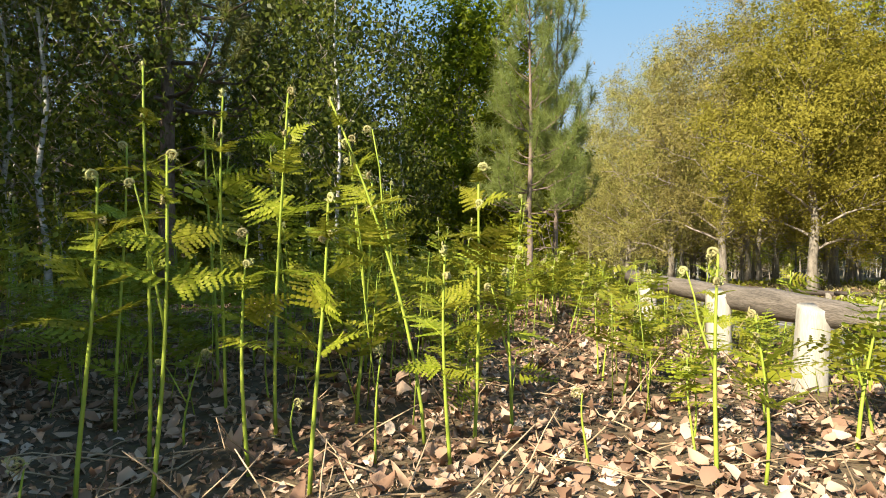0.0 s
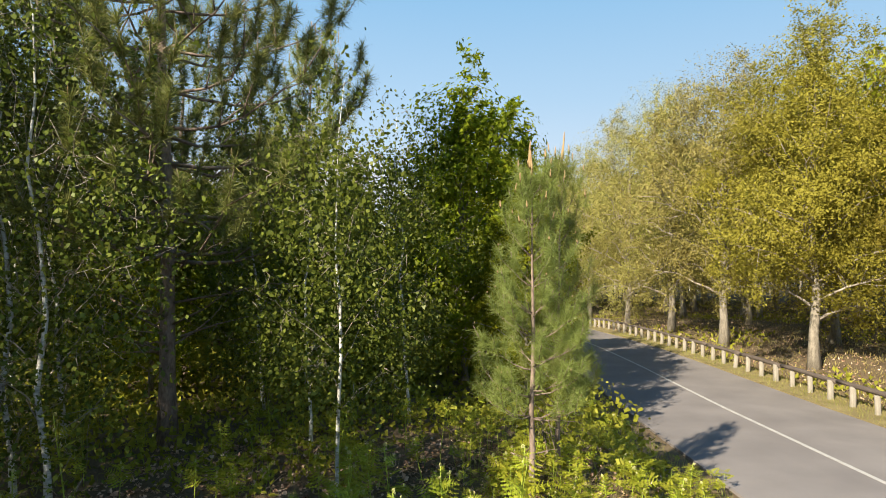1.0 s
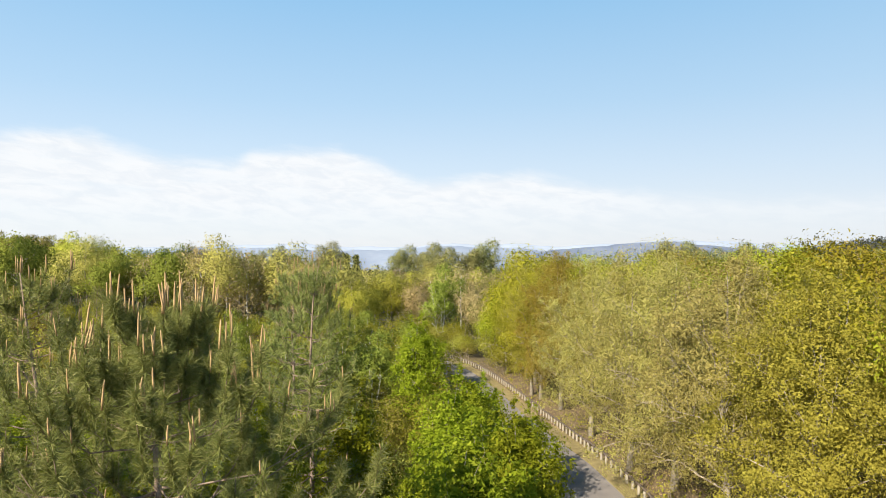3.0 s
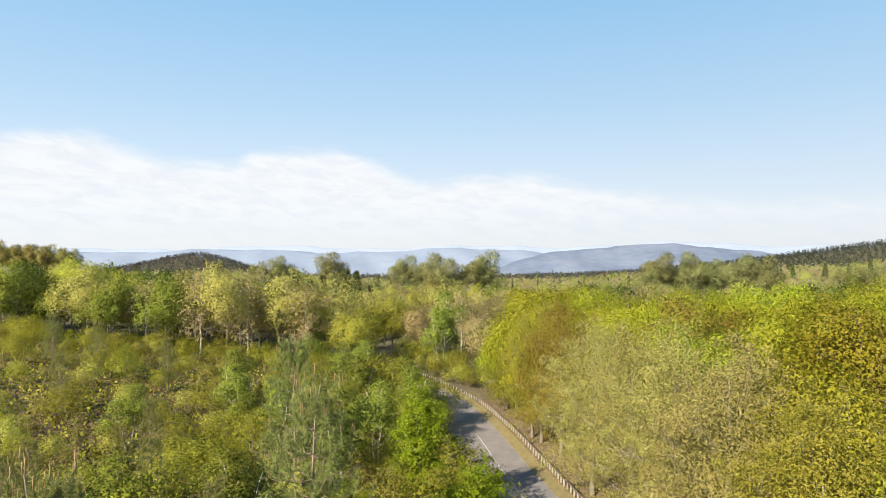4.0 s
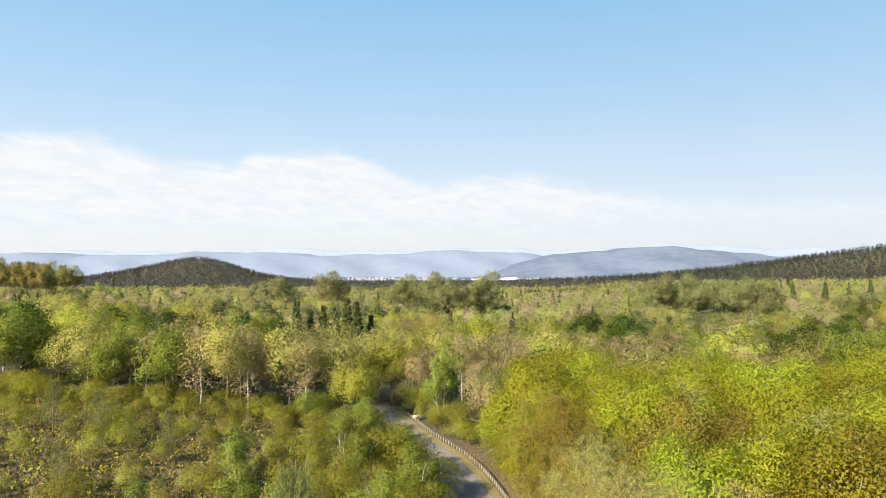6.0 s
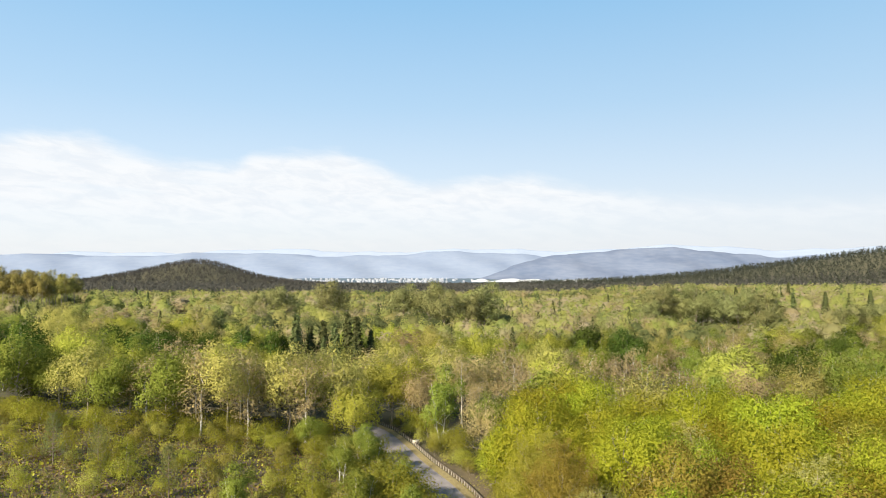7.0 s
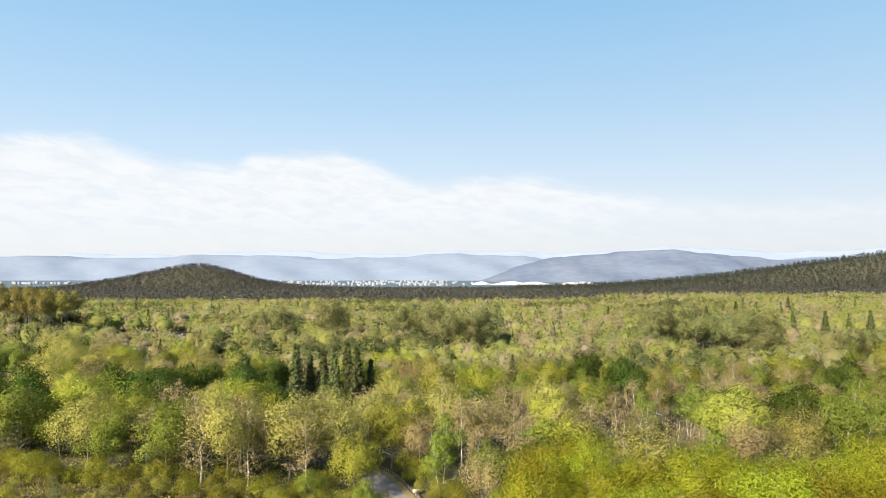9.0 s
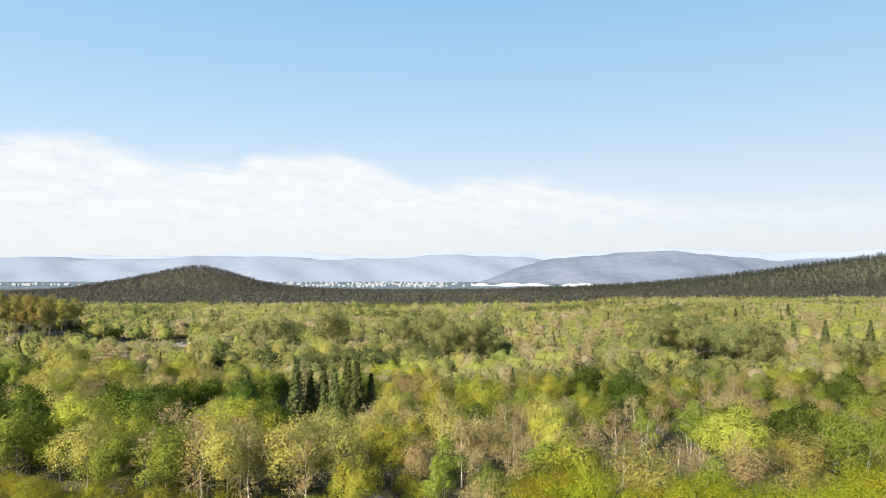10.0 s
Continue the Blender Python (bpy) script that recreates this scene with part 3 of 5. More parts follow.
        out = out / (np.linalg.norm(out, axis=1, keepdims=True) + 1e-6) * 0.8 + np.array((0, 0, 0.15))
    cr.leaves(rng, pos[keep], leaf, 0.9 if pad else 0.66, -0.2 - droop, face=out[keep] if pad or droop == 0 else None, pad=pad, tri=pad, loose=0.6 if shell else 0.34)
    part("trunk", tr, bark, root, smooth=True)
    part("branchwork", br, twig_mat, root, smooth=True)
    part("crown", cr, leaf_m, root)
    return root


def pine(name, seed, height, radius, base, trunk_r, label, mats, group="", whorls=14, per=6, tufts=7, count=26, needle=0.17, width=0.004, candle=0.35,
         profile=None, dead=0, category="pine tree", upturn=0.5, single=False, forks=3, plume=0.7):
    """A pine: whorls of upturned branches with tufts of needles, and upright candles at the tips."""
    rng = np.random.default_rng(seed)
    root = thing(name, label, category, group)
    bark, needle_m = mats
    tr, br, nd, cd = Shape(), Shape(), Shape(), Shape()
    axis = jitter_line(rng, np.array((0, 0, -0.25)), np.array((rng.normal() * 0.1, rng.normal() * 0.1, height * 0.96)), 10, 0.008)
    tt = np.linspace(0, 1, 10)
    rr = trunk_r * (1 - 0.92 * tt)
    rr[0] *= 1.35
    tr.tube(axis, rr, 9)
    at = lambda u: np.array([np.interp(u, tt, axis[:, k]) for k in range(3)])
    P, A, ends = [], [], []
    shape = profile or (lambda u: np.clip(1.05 - u, 0.05, 1) ** 0.75)
    for i in range(dead):
        u = rng.uniform(0.12, base / height)
        a, ang, ln = at(u), rng.uniform(0, 6.28), radius * rng.uniform(0.3, 0.75)
        b = a + np.array((math.cos(ang) * ln, math.sin(ang) * ln, ln * rng.uniform(-0.1, 0.5)))
        line = jitter_line(rng, a, b, 5, 0.04)
        br.tube(line, trunk_r * 0.16 * (1 - 0.8 * np.linspace(0, 1, 5)), 4)
        for j in range(3):
            p = line[rng.integers(2, 5)]
            br.tube(np.stack((p, p + rng.normal(size=3) * 0.28)), np.array((0.008, 0.003)), 3)
    for w in range(whorls):
        u = (w + 0.5) / whorls
        z = base + (height * 0.95 - base) * u
        for k in range(per):
            ang = k * 6.283 / per + w * 0.9 + rng.uniform(-0.35, 0.35)
            rad = radius * shape(u) * rng.uniform(0.7, 1.05)
            a = at(np.clip(z / height + rng.uniform(-0.012, 0.012), 0, 1))
            b = a + np.array((math.cos(ang) * rad, math.sin(ang) * rad, rad * (0.12 + upturn * u) + 0.1))
            line = jitter_line(rng, a, b, 6, 0.03, -rad * 0.10)
            r0 = max(trunk_r * 0.30 * (1 - 0.7 * u), 0.008)
            br.tube(line, r0 * (1 - 0.8 * np.linspace(0, 1, 6)), 4)
            arms = [line]
            for j in range(forks if rad > 0.5 else 1):
                p = line[2 + j % 4]
                side = np.array((-math.sin(ang), math.cos(ang), 0)) * rng.uniform(-1.2, 1.2) + np.array((math.cos(ang), math.sin(ang), 0.8 + u)) * 0.8
                side /= np.linalg.norm(side)
                q = p + side * min(rad, 2.4) * rng.uniform(0.22, 0.45)
                arm = jitter_line(rng, p, q, 4, 0.04)
                br.tube(arm, r0 * 0.5 * (1 - 0.7 * np.linspace(0, 1, 4)), 3)
                arms.append(arm)
            for arm in arms:
                # the end of every arm turns up into a bottle-brush plume
                d = arm[-1] - arm[0]
                full = np.linalg.norm(d)
                d = d / (full + 1e-6) * 0.45 + np.array((0, 0, 1.0)) + rng.normal(size=3) * 0.12
                d /= np.linalg.norm(d)
                tip = arm[-1] + d * plume * rng.uniform(0.6, 1.15) * (0.6 + 0.4 * min(1, full))
                br.tube(np.stack((arm[-1], tip)), np.array((r0 * 0.3 + 0.003, 0.005)), 3)
                s = rng.uniform(-0.1, 1.0, tufts)
                P.append(arm[-1] + (tip - arm[-1]) * s[:, None])
                A.append(np.tile(d, (tufts, 1)))
                m = max(2, tufts // 3)
                s = rng.uniform(0.55, 1.0, m)
                idx = np.linspace(0, 1, len(arm))
                P.append(np.stack([np.interp(s, idx, arm[:, c]) for c in range(3)], 1))
                A.append(np.tile(d, (m, 1)))
                if arm is line or rng.random() < 0.45:
                    ends += [(tip, u)] * (3 if u > 0.6 and arm is line and height > 6 else 1)
    nd.needles(rng, np.concatenate(P), np.concatenate(A), needle, count, width)
    cone = Shape()
    cone.tube(np.array(((0, 0, -0.02), (0, 0, 0.3), (0.01, 0, 0.75), (0.015, 0.01, 1.0))), np.array((0.024, 0.027, 0.022, 0.010)), 6)
    shoot = None
    for e, u in ends + [(at(1.0), 1.3)] * (4 if height > 6 else 2):
        h = candle * (3.0 if u > 1 and height < 6 else 1.0) * rng.uniform(0.5, 1.0) * (0.22 + 0.78 * step(u, 0.45, 0.95))
        e = e + rng.normal(size=3) * (0.045, 0.045, 0.02)
        if single and u > 0.3:
            shoot = shoot or cone.mesh("candle", M_CANDLE)
            c = new("candle", shoot)
            c.parent = root
            c.matrix_basis = pose(*e, rng.normal() * 4, rng.normal() * 4, rng.uniform(0, 360)) @ Matrix.Diagonal((h * 0.6 + 0.35, h * 0.6 + 0.35, h, 1))
        else:
            cd.tube(np.stack((e, e + (0, 0, h * 0.8), e + (0.01, 0, h))), np.array((0.55, 0.5, 0.2)) * max(h * 0.055, 0.008), 4)
    if cd.n:
        tagged(part("shoots", cd, M_CANDLE, root, "small tan upright shoots"), kind="stuff")
    part("trunk", tr, bark, root, smooth=True)
    part("branchwork", br, bark, root, smooth=True)
    part("needles", nd, needle_m, root)
    return root


def put(ob, x, y, turn=0.0, size=1.0, sink=0.0):
    ob.matrix_basis = pose(x, y, gz(x, y) - sink, 0, 0, turn) @ Matrix.Scale(size, 4)
    return ob


def repeat(ob, x, y, turn=0.0, size=1.0, label="", sx=1.0):
    m = pose(x, y, gz(x, y), 0, 0, turn) @ Matrix.Diagonal((size * sx, size * sx, size, 1))
    c = copy_thing(ob, m)
    if label:
        c["label"] = label
    return c


OAK = (M_OAKBARK, M_TWIG, M_ROADOAK)

# oaks in a row along the far fence, and the grove behind them
big_oaks = [broadleaf("oak_tree", 11 + k, 15.0, 5.4, 2.7, 0.23, OAK if k == 0 else (M_OAKBARK, M_TWIG, M_BUDOAK), ("oak with pale bark and young olive-yellow leaves by the roadside fence", "oak with grey twigs and few brownish leaves by the roadside fence")[k], "oak tree", limbs=22, subs=8, twigs=2,
                      leaves=(110000, 80000)[k], leaf=(0.108, 0.100)[k], pad=True, lobe=0.36, limb=0.34, group="oaks along the road") for k in range(2)]
row = [(14.3, 23.5, 0), (14.1, 30.6, 1), (14.3, 38.2, 1), (12.9, 42.6, 1), (12.6, 52.4, 1), (12.4, 64.8, 0), (11.2, 70.5, 0), (18.5, 18.5, 0), (16.0, 15.5, 0)]
for n, (x, y, k) in enumerate(row):
    if n < 2:
        put(big_oaks[k], x, y, 40 * n, ((11.5, 12.6)[n] - gz(x, y)) / 15.0)
    else:
        repeat(big_oaks[k], x, y, 77 * n, ((12.9, 12.2, 13.6)[n % 3] - gz(x, y)) / 15.0, sx=0.95)
rng = np.random.default_rng(5)
grove_oak = broadleaf("oak_tree", 21, 14.5, 5.4, 4.0, 0.24, (M_OAKBARK, M_TWIG, M_GROVEOAK), "oak in thin olive-yellow spring leaf in a dense grove", "oak tree", limbs=13, subs=6, twigs=1, leaves=22440, leaf=0.211, group="oaks of the grove", pad=True, shell=26, lobe=0.34)
grove_green = broadleaf("oak_tree", 22, 14.0, 5.6, 3.6, 0.24, (M_OAKBARK, M_TWIG, M_GROVEYELLOW), "oak in full yellow-green spring leaf in a dense grove", "oak tree", limbs=12, subs=5, twigs=0, leaves=22440, leaf=0.211, group="oaks of the grove", pad=True, shell=26, lobe=0.34)
grove_bud = broadleaf("oak_tree", 23, 14.5, 5.2, 3.8, 0.22, (M_OAKBARK, M_TWIG, M_BUDOAK), "oak with grey twigs and tan budding leaves in the grove", "oak tree", limbs=14, subs=6, twigs=1, leaves=21120, leaf=0.179, limb=0.4, group="oaks of the grove", pad=True)
spots, first = [], {}
for n in range(4000):
    y = rng.uniform(20, 98)
    x = rng.uniform(19, 19 + 0.62 * y)
    if all(math.hypot(x - a, y - b) > 6.6 for a, b in spots) and len(spots) < 58:
        spots.append((x, y))
for n, (x, y) in enumerate(spots):
    kind = grove_green if (rng.random() < 0.46 or y > 78) else (grove_bud if rng.random() < 0.35 else grove_oak)
    if kind not in first.values():
        first[n] = kind
        put(kind, x, y, 30)
    else:
        repeat(kind, x, y, rng.uniform(0, 360), (rng.uniform(11.2, 13.6) - 0.05 * max(0.0, y - 45) * rng.uniform(0.4, 1.6) - gz(x, y)) / 14.4, sx=0.95)
for x, y, s in ((12.0, 80.0, 1.05), (14.5, 90.0, 1.0), (9.0, 88, 0.72), (18, 100, 0.95), (8.2, 96, 0.55), (10.5, 73, 0.8), (24, 96, 1.0)):
    repeat(grove_green, x, y, x * 31, s * (11.4 - gz(x, y)) / 14.4, sx=0.9)

# tall pines and birches on the bank
PINE = (M_PINEBARK, M_NEEDLE)
tall_pine = pine("pine_tree", 31, 12.9, 3.3, 3.4, 0.16, "tall pine with orange upright shoots and dead lower branches", PINE, "pines", whorls=12, per=6, tufts=10, count=32, needle=0.27, width=0.0060, single=True, upturn=0.20, forks=5, plume=0.68,
                 candle=0.62, dead=16, profile=lambda u: np.clip((1 - u) * 2.5 + 0.10, 0.08, 1 - 0.25 * max(0, 0.3 - u)))
put(tall_pine, -4.95, 10.9, 15)
scrub_pine = pine("pine_tree", 32, 13.0, 3.0, 2.4, 0.15, "pine with blue-green needles and pale upright shoots among scrub", PINE, "pines", whorls=11, per=6, tufts=5, count=16, needle=0.32, width=0.011, upturn=0.3,
                  candle=0.5, forks=2, profile=lambda u: np.clip(1.1 - u, 0.08, 1) ** 0.6)
put(scrub_pine, -5.75, 26.3, 250, 1.08)
repeat(scrub_pine, -10.2, 15.5, 140, 0.95)
repeat(scrub_pine, -11.4, 46.4, 200, 1.02)
young_pine = pine("pine_sapling", 33, 4.6, 0.70, 1.25, 0.05, "young pine with long soft needles and a bare lower stem", (M_PINEBARK, M_SAPNEEDLE), "pine saplings", whorls=9, per=5, tufts=7, count=18, needle=0.19, width=0.0028, single=True, plume=0.3,
                  candle=0.16, dead=3, profile=lambda u: np.clip(1.05 - u, 0.10, 1) ** 0.5, category="pine sapling", upturn=0.9)
put(young_pine, 1.13, 8.05, 20)
repeat(young_pine, 1.62, 8.7, 130, 1.06, "young pine with long needles and tan leading shoots", 0.8)

# the first three stand out of view, added to shade the left bank
for n, (x, y, s) in enumerate(((-10.0, 3.5, 0.80), (-13.0, 5.5, 0.9), (-11.5, 1.5, 0.80), (-14.5, 9.0, 1.0), (-16, 16, 0.9), (-7.4, 17.5, 0.8))):
    repeat(scrub_pine, x, y, 101 * n, s, "pine in the dark wood on the bank")
BIRCH = (M_BIRCHBARK, M_TWIG, M_BIRCHLEAF)
birch = broadleaf("birch_tree", 41, 7.8, 1.9, 1.3, 0.045, BIRCH, "slender birch with white bark and small hanging green leaves", "birch tree", limbs=18, subs=6, twigs=2, leaves=7500, leaf=0.080,
                  profile=profile_tall, group="birches", droop=0.45, spread=0.8, limb=0.28)
birch_b = broadleaf("birch_tree", 42, 6.0, 1.15, 1.5, 0.032, BIRCH, "young birch with a thin stem and fresh hanging leaves", "birch tree", limbs=14, subs=6, twigs=2, leaves=7000, leaf=0.072,
                    profile=profile_tall, group="birches", droop=0.45, spread=0.9, limb=0.28)
put(birch, -5.0, 7.7, 0)
put(birch_b, -1.45, 8.3, 0)
# the last three are unseen birches that shade the ferns and bank
for n, (x, y, s, k) in enumerate(((-5.8, 8.2, 1.0, 0), (-6.6, 10.6, 1.0, 0), (-7.6, 7.6, 0.95, 0), (-2.3, 10.5, 1.05, 1), (-0.7, 12.4, 1.1, 1), (-8.6, 12.2, 1.0, 0), (-4.0, 13.5, 1.0, 0),
                                  (-8.4, 3.2, 0.8, 0), (-7.2, 2.2, 0.7, 0), (-6.4, -2.0, 0.95, 0))):
    repeat((birch, birch_b)[k], x, y, 67 * n, s)

# three more pines out of view, added to keep sun off the bank
for n, (x, y, s) in enumerate(((-12.5, -3.6, 0.9), (-12.6, 2.2, 0.95), (-9.5, 6.2, 0.9))):
    repeat(scrub_pine, x, y, 57 * n, s, "pine in the dark wood on the bank")
# fresh green trees between the pines and the road, and three unseen for shade
green = broadleaf("alder_tree", 51, 8.6, 2.7, 0.9, 0.09, (M_OAKBARK, M_TWIG, M_ALDERLEAF), "bushy tree in dense fresh green leaf beside the road", "alder tree", limbs=24, subs=6, twigs=1, leaves=31500, leaf=0.126, pad=True, lobe=0.30, 
                  profile=profile_tall, group="green trees by the road", spread=0.8)
put(green, 0.6, 17.0, 0)
# (-5.3, -1.0), (-7.0, 0.4) and (-6.2, 0.6) are out of view, added for shade
for n, (x, y, s) in enumerate(((-5.3, -1.0, 0.60), (-7.0, 0.4, 0.95), (-0.6, 20.5, 0.75), (2.6, 21.5, 0.95), (0.3, 25.0, 1.0), (3.4, 27.5, 0.85), (-4.2, 26.5, 0.95), (1.2, 32.0, 0.95), (-1.8, 48.0, 1.2), (2.0, 37.5, 0.85), (-2.6, 14.5, 0.6),
                               (1.9, 14.2, 0.55), (-6.5, 22.0, 1.0), (-5.5, 34.0, 0.8), (-9.2, 18.5, 0.85), (-12.5, 22, 0.9), (-15.5, 20, 0.9), (-18, 26, 0.95), (-7.2, 15.0, 0.7), (-13, 17, 0.85), (-21, 24, 0.9), (-10.5, 27, 0.9), (-4.6, 16.4, 0.65), (-6.2, 0.6, 0.75))):
    repeat(green, x, y, 83 * n, s)

# ---- the middle woods ----
TW = (M_OAKBARK, M_TWIG)
kinds = {
    "olive": broadleaf("oak_tree", 61, 12.0, 4.7, 3.4, 0.17, (*TW, M_OAKLEAF), "oak with pale limbs showing through thin olive leaves", "oak tree", limbs=10, subs=5, twigs=0, leaves=8064, leaf=0.270, group="oaks of the wood", pad=True, shell=16),
    "yellow": broadleaf("oak_tree", 62, 11.5, 4.9, 2.6, 0.18, (*TW, M_YELLOWLEAF), "oak in yellow-green spring leaf", "oak tree", limbs=10, subs=4, twigs=0, leaves=8832, leaf=0.284, group="oaks of the wood", pad=True, shell=16),
    "bright": broadleaf("maple_tree", 63, 11.0, 4.3, 1.8, 0.15, (*TW, M_GREENLEAF), "broadleaf tree in bright fresh green leaf", "tree", limbs=11, subs=4, twigs=0, leaves=8832, leaf=0.284, profile=profile_tall, group="green trees of the wood", pad=True, shell=18),
    "dark": broadleaf("holm_oak", 64, 11.5, 5.0, 1.6, 0.20, (*TW, M_DARKLEAF), "evergreen oak with a dense dark green crown", "tree", limbs=11, subs=4, twigs=0, leaves=9984, leaf=0.297, group="dark trees of the wood", pad=True, shell=15),
    "bare": broadleaf("chestnut_tree", 65, 11.5, 4.2, 3.0, 0.14, (M_BIRCHBARK, M_TWIG, M_RUSTLEAF), "nearly bare tree with pale trunk and grey-brown twigs", "tree", limbs=11, subs=8, twigs=2, leaves=2880, leaf=0.230, group="bare trees of the wood", pad=True),
    "rust": broadleaf("chestnut_tree", 66, 10.0, 4.4, 2.2, 0.15, (*TW, M_RUSTLEAF), "broad tree with rust-brown opening buds", "tree", limbs=11, subs=5, twigs=0, leaves=6144, leaf=0.257, group="bare trees of the wood", pad=True, shell=16),
    "dome": broadleaf("chestnut_tree", 67, 13.5, 7.4, 1.8, 0.30, (*TW, M_PALELEAF), "large round-topped chestnut with pale green flowering crown", "tree", limbs=17, subs=8, twigs=0, leaves=23040, leaf=0.311, lobe=0.26, group="large round trees", pad=True, shell=48, blend=1.6),
    "birch": broadleaf("birch_tree", 68, 11.0, 3.0, 2.0, 0.10, (M_BIRCHBARK, M_BIRCHBARK, M_GREENLEAF), "birch with white stems in light green leaf", "birch tree", limbs=9, subs=4, twigs=0, leaves=6144, leaf=0.257, profile=profile_tall, group="birches of the wood", stems=2, pad=True, shell=14, lobe=0.40),
}


def needle_tree(name, seed, height, radius, label, mat, group, layers=11, per=7, size=0.75, tilt=-0.12, profile=profile_cone, base=1.2, cards=7, category="conifer"):
    """A dense conifer: tiers of boughs clad in flat sprays."""
    rng = np.random.default_rng(seed)
    root = thing(name, label, category, group)
    tr, br, cr = Shape(), Shape(), Shape()
    axis = jitter_line(rng, np.array((0, 0, -0.3)), np.array((0, 0, height)), 6, 0.006)
    tr.tube(axis, 0.022 * height * (1 - 0.93 * np.linspace(0, 1, 6)), 7)
    pos, along = [], []
    for i in range(layers):
        u = i / layers
        for k in range(per):
            ang = k * 6.283 / per + i * 0.7 + rng.uniform(-0.4, 0.4)
            rad = radius * profile(u) * rng.uniform(0.75, 1.1)
            a = np.array((0, 0, base + (height - base) * (u + rng.uniform(-0.02, 0.02))))
            b = a + np.array((math.cos(ang) * rad, math.sin(ang) * rad, rad * tilt))
            br.tube(np.stack((a, (a + b) / 2, b)), np.array((0.06, 0.04, 0.01)), 3)
            s = rng.uniform(0.25, 1.05, cards)
            pos.append(a + (b - a) * s[:, None] + rng.normal(size=(cards, 3)) * 0.18)
            along.append(np.tile((b - a) / (np.linalg.norm(b - a) + 1e-6) * 0.9, (cards, 1)))
    pos.append(np.array([(0, 0, height - 0.1 * j) for j in range(5)]))
    along.append(np.tile((0, 0, 1.5), (5, 1)))
    pos, along = np.concatenate(pos), np.concatenate(along)
    cr.leaves(rng, pos, size, 0.6, 0, along, 0.12, along * np.array((1, 1, 0.3)) + np.array((0, 0, 0.45)), True, True)
    part("trunk", tr, M_PINEBARK, root)
    part("branchwork", br, M_PINEBARK, root)
    part("crown", cr, mat, root)
    return root


kinds["spire"] = needle_tree("cypress_tree", 71, 14.5, 3.0, "narrow dark green conifer with a pointed top", M_CONIFER, "dark conifers", 16, 8, 0.62, 0.05, cards=20)
kinds["cedar"] = needle_tree("cedar_tree", 72, 11.5, 4.4, "cedar with flat tiers of dark grey-green boughs", M_CONIFER, "dark conifers", 9, 8, 0.95, -0.04, lambda u: np.clip(1.06 - 0.85 * u, 0.1, 1), 1.6, 11)
kinds["clump"] = broadleaf("stone_pine", 73, 15.0, 5.4, 4.5, 0.30, (M_PINEBARK, M_TWIG, M_OLDPINE), "old pine with heavy rounded clumps of brown-green needles", "pine tree", limbs=10, subs=4, twigs=0, leaves=10816, leaf=0.325, lobe=0.36, group="old pines", pad=True, shell=15, blend=0.2)

used, placed = set(), []


def plant(kind, x, y, size=1.0, turn=None, sx=1.0):
    placed.append((x, y))
    turn = (x * 37 + y * 91) % 360 if turn is None else turn
    if kind not in used:
        used.add(kind)
        return put(kinds[kind], x, y, turn, size)
    return repeat(kinds[kind], x, y, turn, size, sx=sx)


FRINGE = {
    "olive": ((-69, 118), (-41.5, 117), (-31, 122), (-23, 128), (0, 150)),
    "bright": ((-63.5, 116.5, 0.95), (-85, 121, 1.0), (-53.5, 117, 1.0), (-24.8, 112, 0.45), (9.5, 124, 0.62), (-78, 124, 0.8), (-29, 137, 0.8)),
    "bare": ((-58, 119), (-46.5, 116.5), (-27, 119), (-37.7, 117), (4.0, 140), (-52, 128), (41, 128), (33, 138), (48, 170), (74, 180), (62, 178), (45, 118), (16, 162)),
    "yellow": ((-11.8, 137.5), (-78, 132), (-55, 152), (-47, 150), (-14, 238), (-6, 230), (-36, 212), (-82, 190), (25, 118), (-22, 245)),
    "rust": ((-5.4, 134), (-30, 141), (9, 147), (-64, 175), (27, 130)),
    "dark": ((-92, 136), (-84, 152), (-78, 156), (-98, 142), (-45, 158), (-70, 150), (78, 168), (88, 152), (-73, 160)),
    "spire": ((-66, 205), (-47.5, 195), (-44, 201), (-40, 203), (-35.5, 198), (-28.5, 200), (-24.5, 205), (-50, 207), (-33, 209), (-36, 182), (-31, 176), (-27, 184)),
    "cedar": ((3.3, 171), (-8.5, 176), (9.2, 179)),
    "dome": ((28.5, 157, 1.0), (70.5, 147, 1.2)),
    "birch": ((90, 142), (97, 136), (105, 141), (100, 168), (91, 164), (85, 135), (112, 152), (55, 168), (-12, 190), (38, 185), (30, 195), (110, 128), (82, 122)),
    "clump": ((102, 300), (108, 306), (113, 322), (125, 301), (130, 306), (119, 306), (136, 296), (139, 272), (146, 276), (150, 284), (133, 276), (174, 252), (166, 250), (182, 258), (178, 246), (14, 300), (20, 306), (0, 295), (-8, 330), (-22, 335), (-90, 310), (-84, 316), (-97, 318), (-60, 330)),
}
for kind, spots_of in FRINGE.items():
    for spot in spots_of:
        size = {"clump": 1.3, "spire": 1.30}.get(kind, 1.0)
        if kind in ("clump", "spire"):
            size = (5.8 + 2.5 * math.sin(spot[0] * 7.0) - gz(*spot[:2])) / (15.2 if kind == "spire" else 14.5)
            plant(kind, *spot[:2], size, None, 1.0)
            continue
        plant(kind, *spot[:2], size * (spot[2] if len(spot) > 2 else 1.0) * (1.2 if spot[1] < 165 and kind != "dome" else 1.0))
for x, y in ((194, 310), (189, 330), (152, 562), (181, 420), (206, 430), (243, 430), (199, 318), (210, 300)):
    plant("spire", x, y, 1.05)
rng = np.random.default_rng(8)
names = ("olive", "yellow", "bright", "dark", "bare", "rust", "birch", "spire")
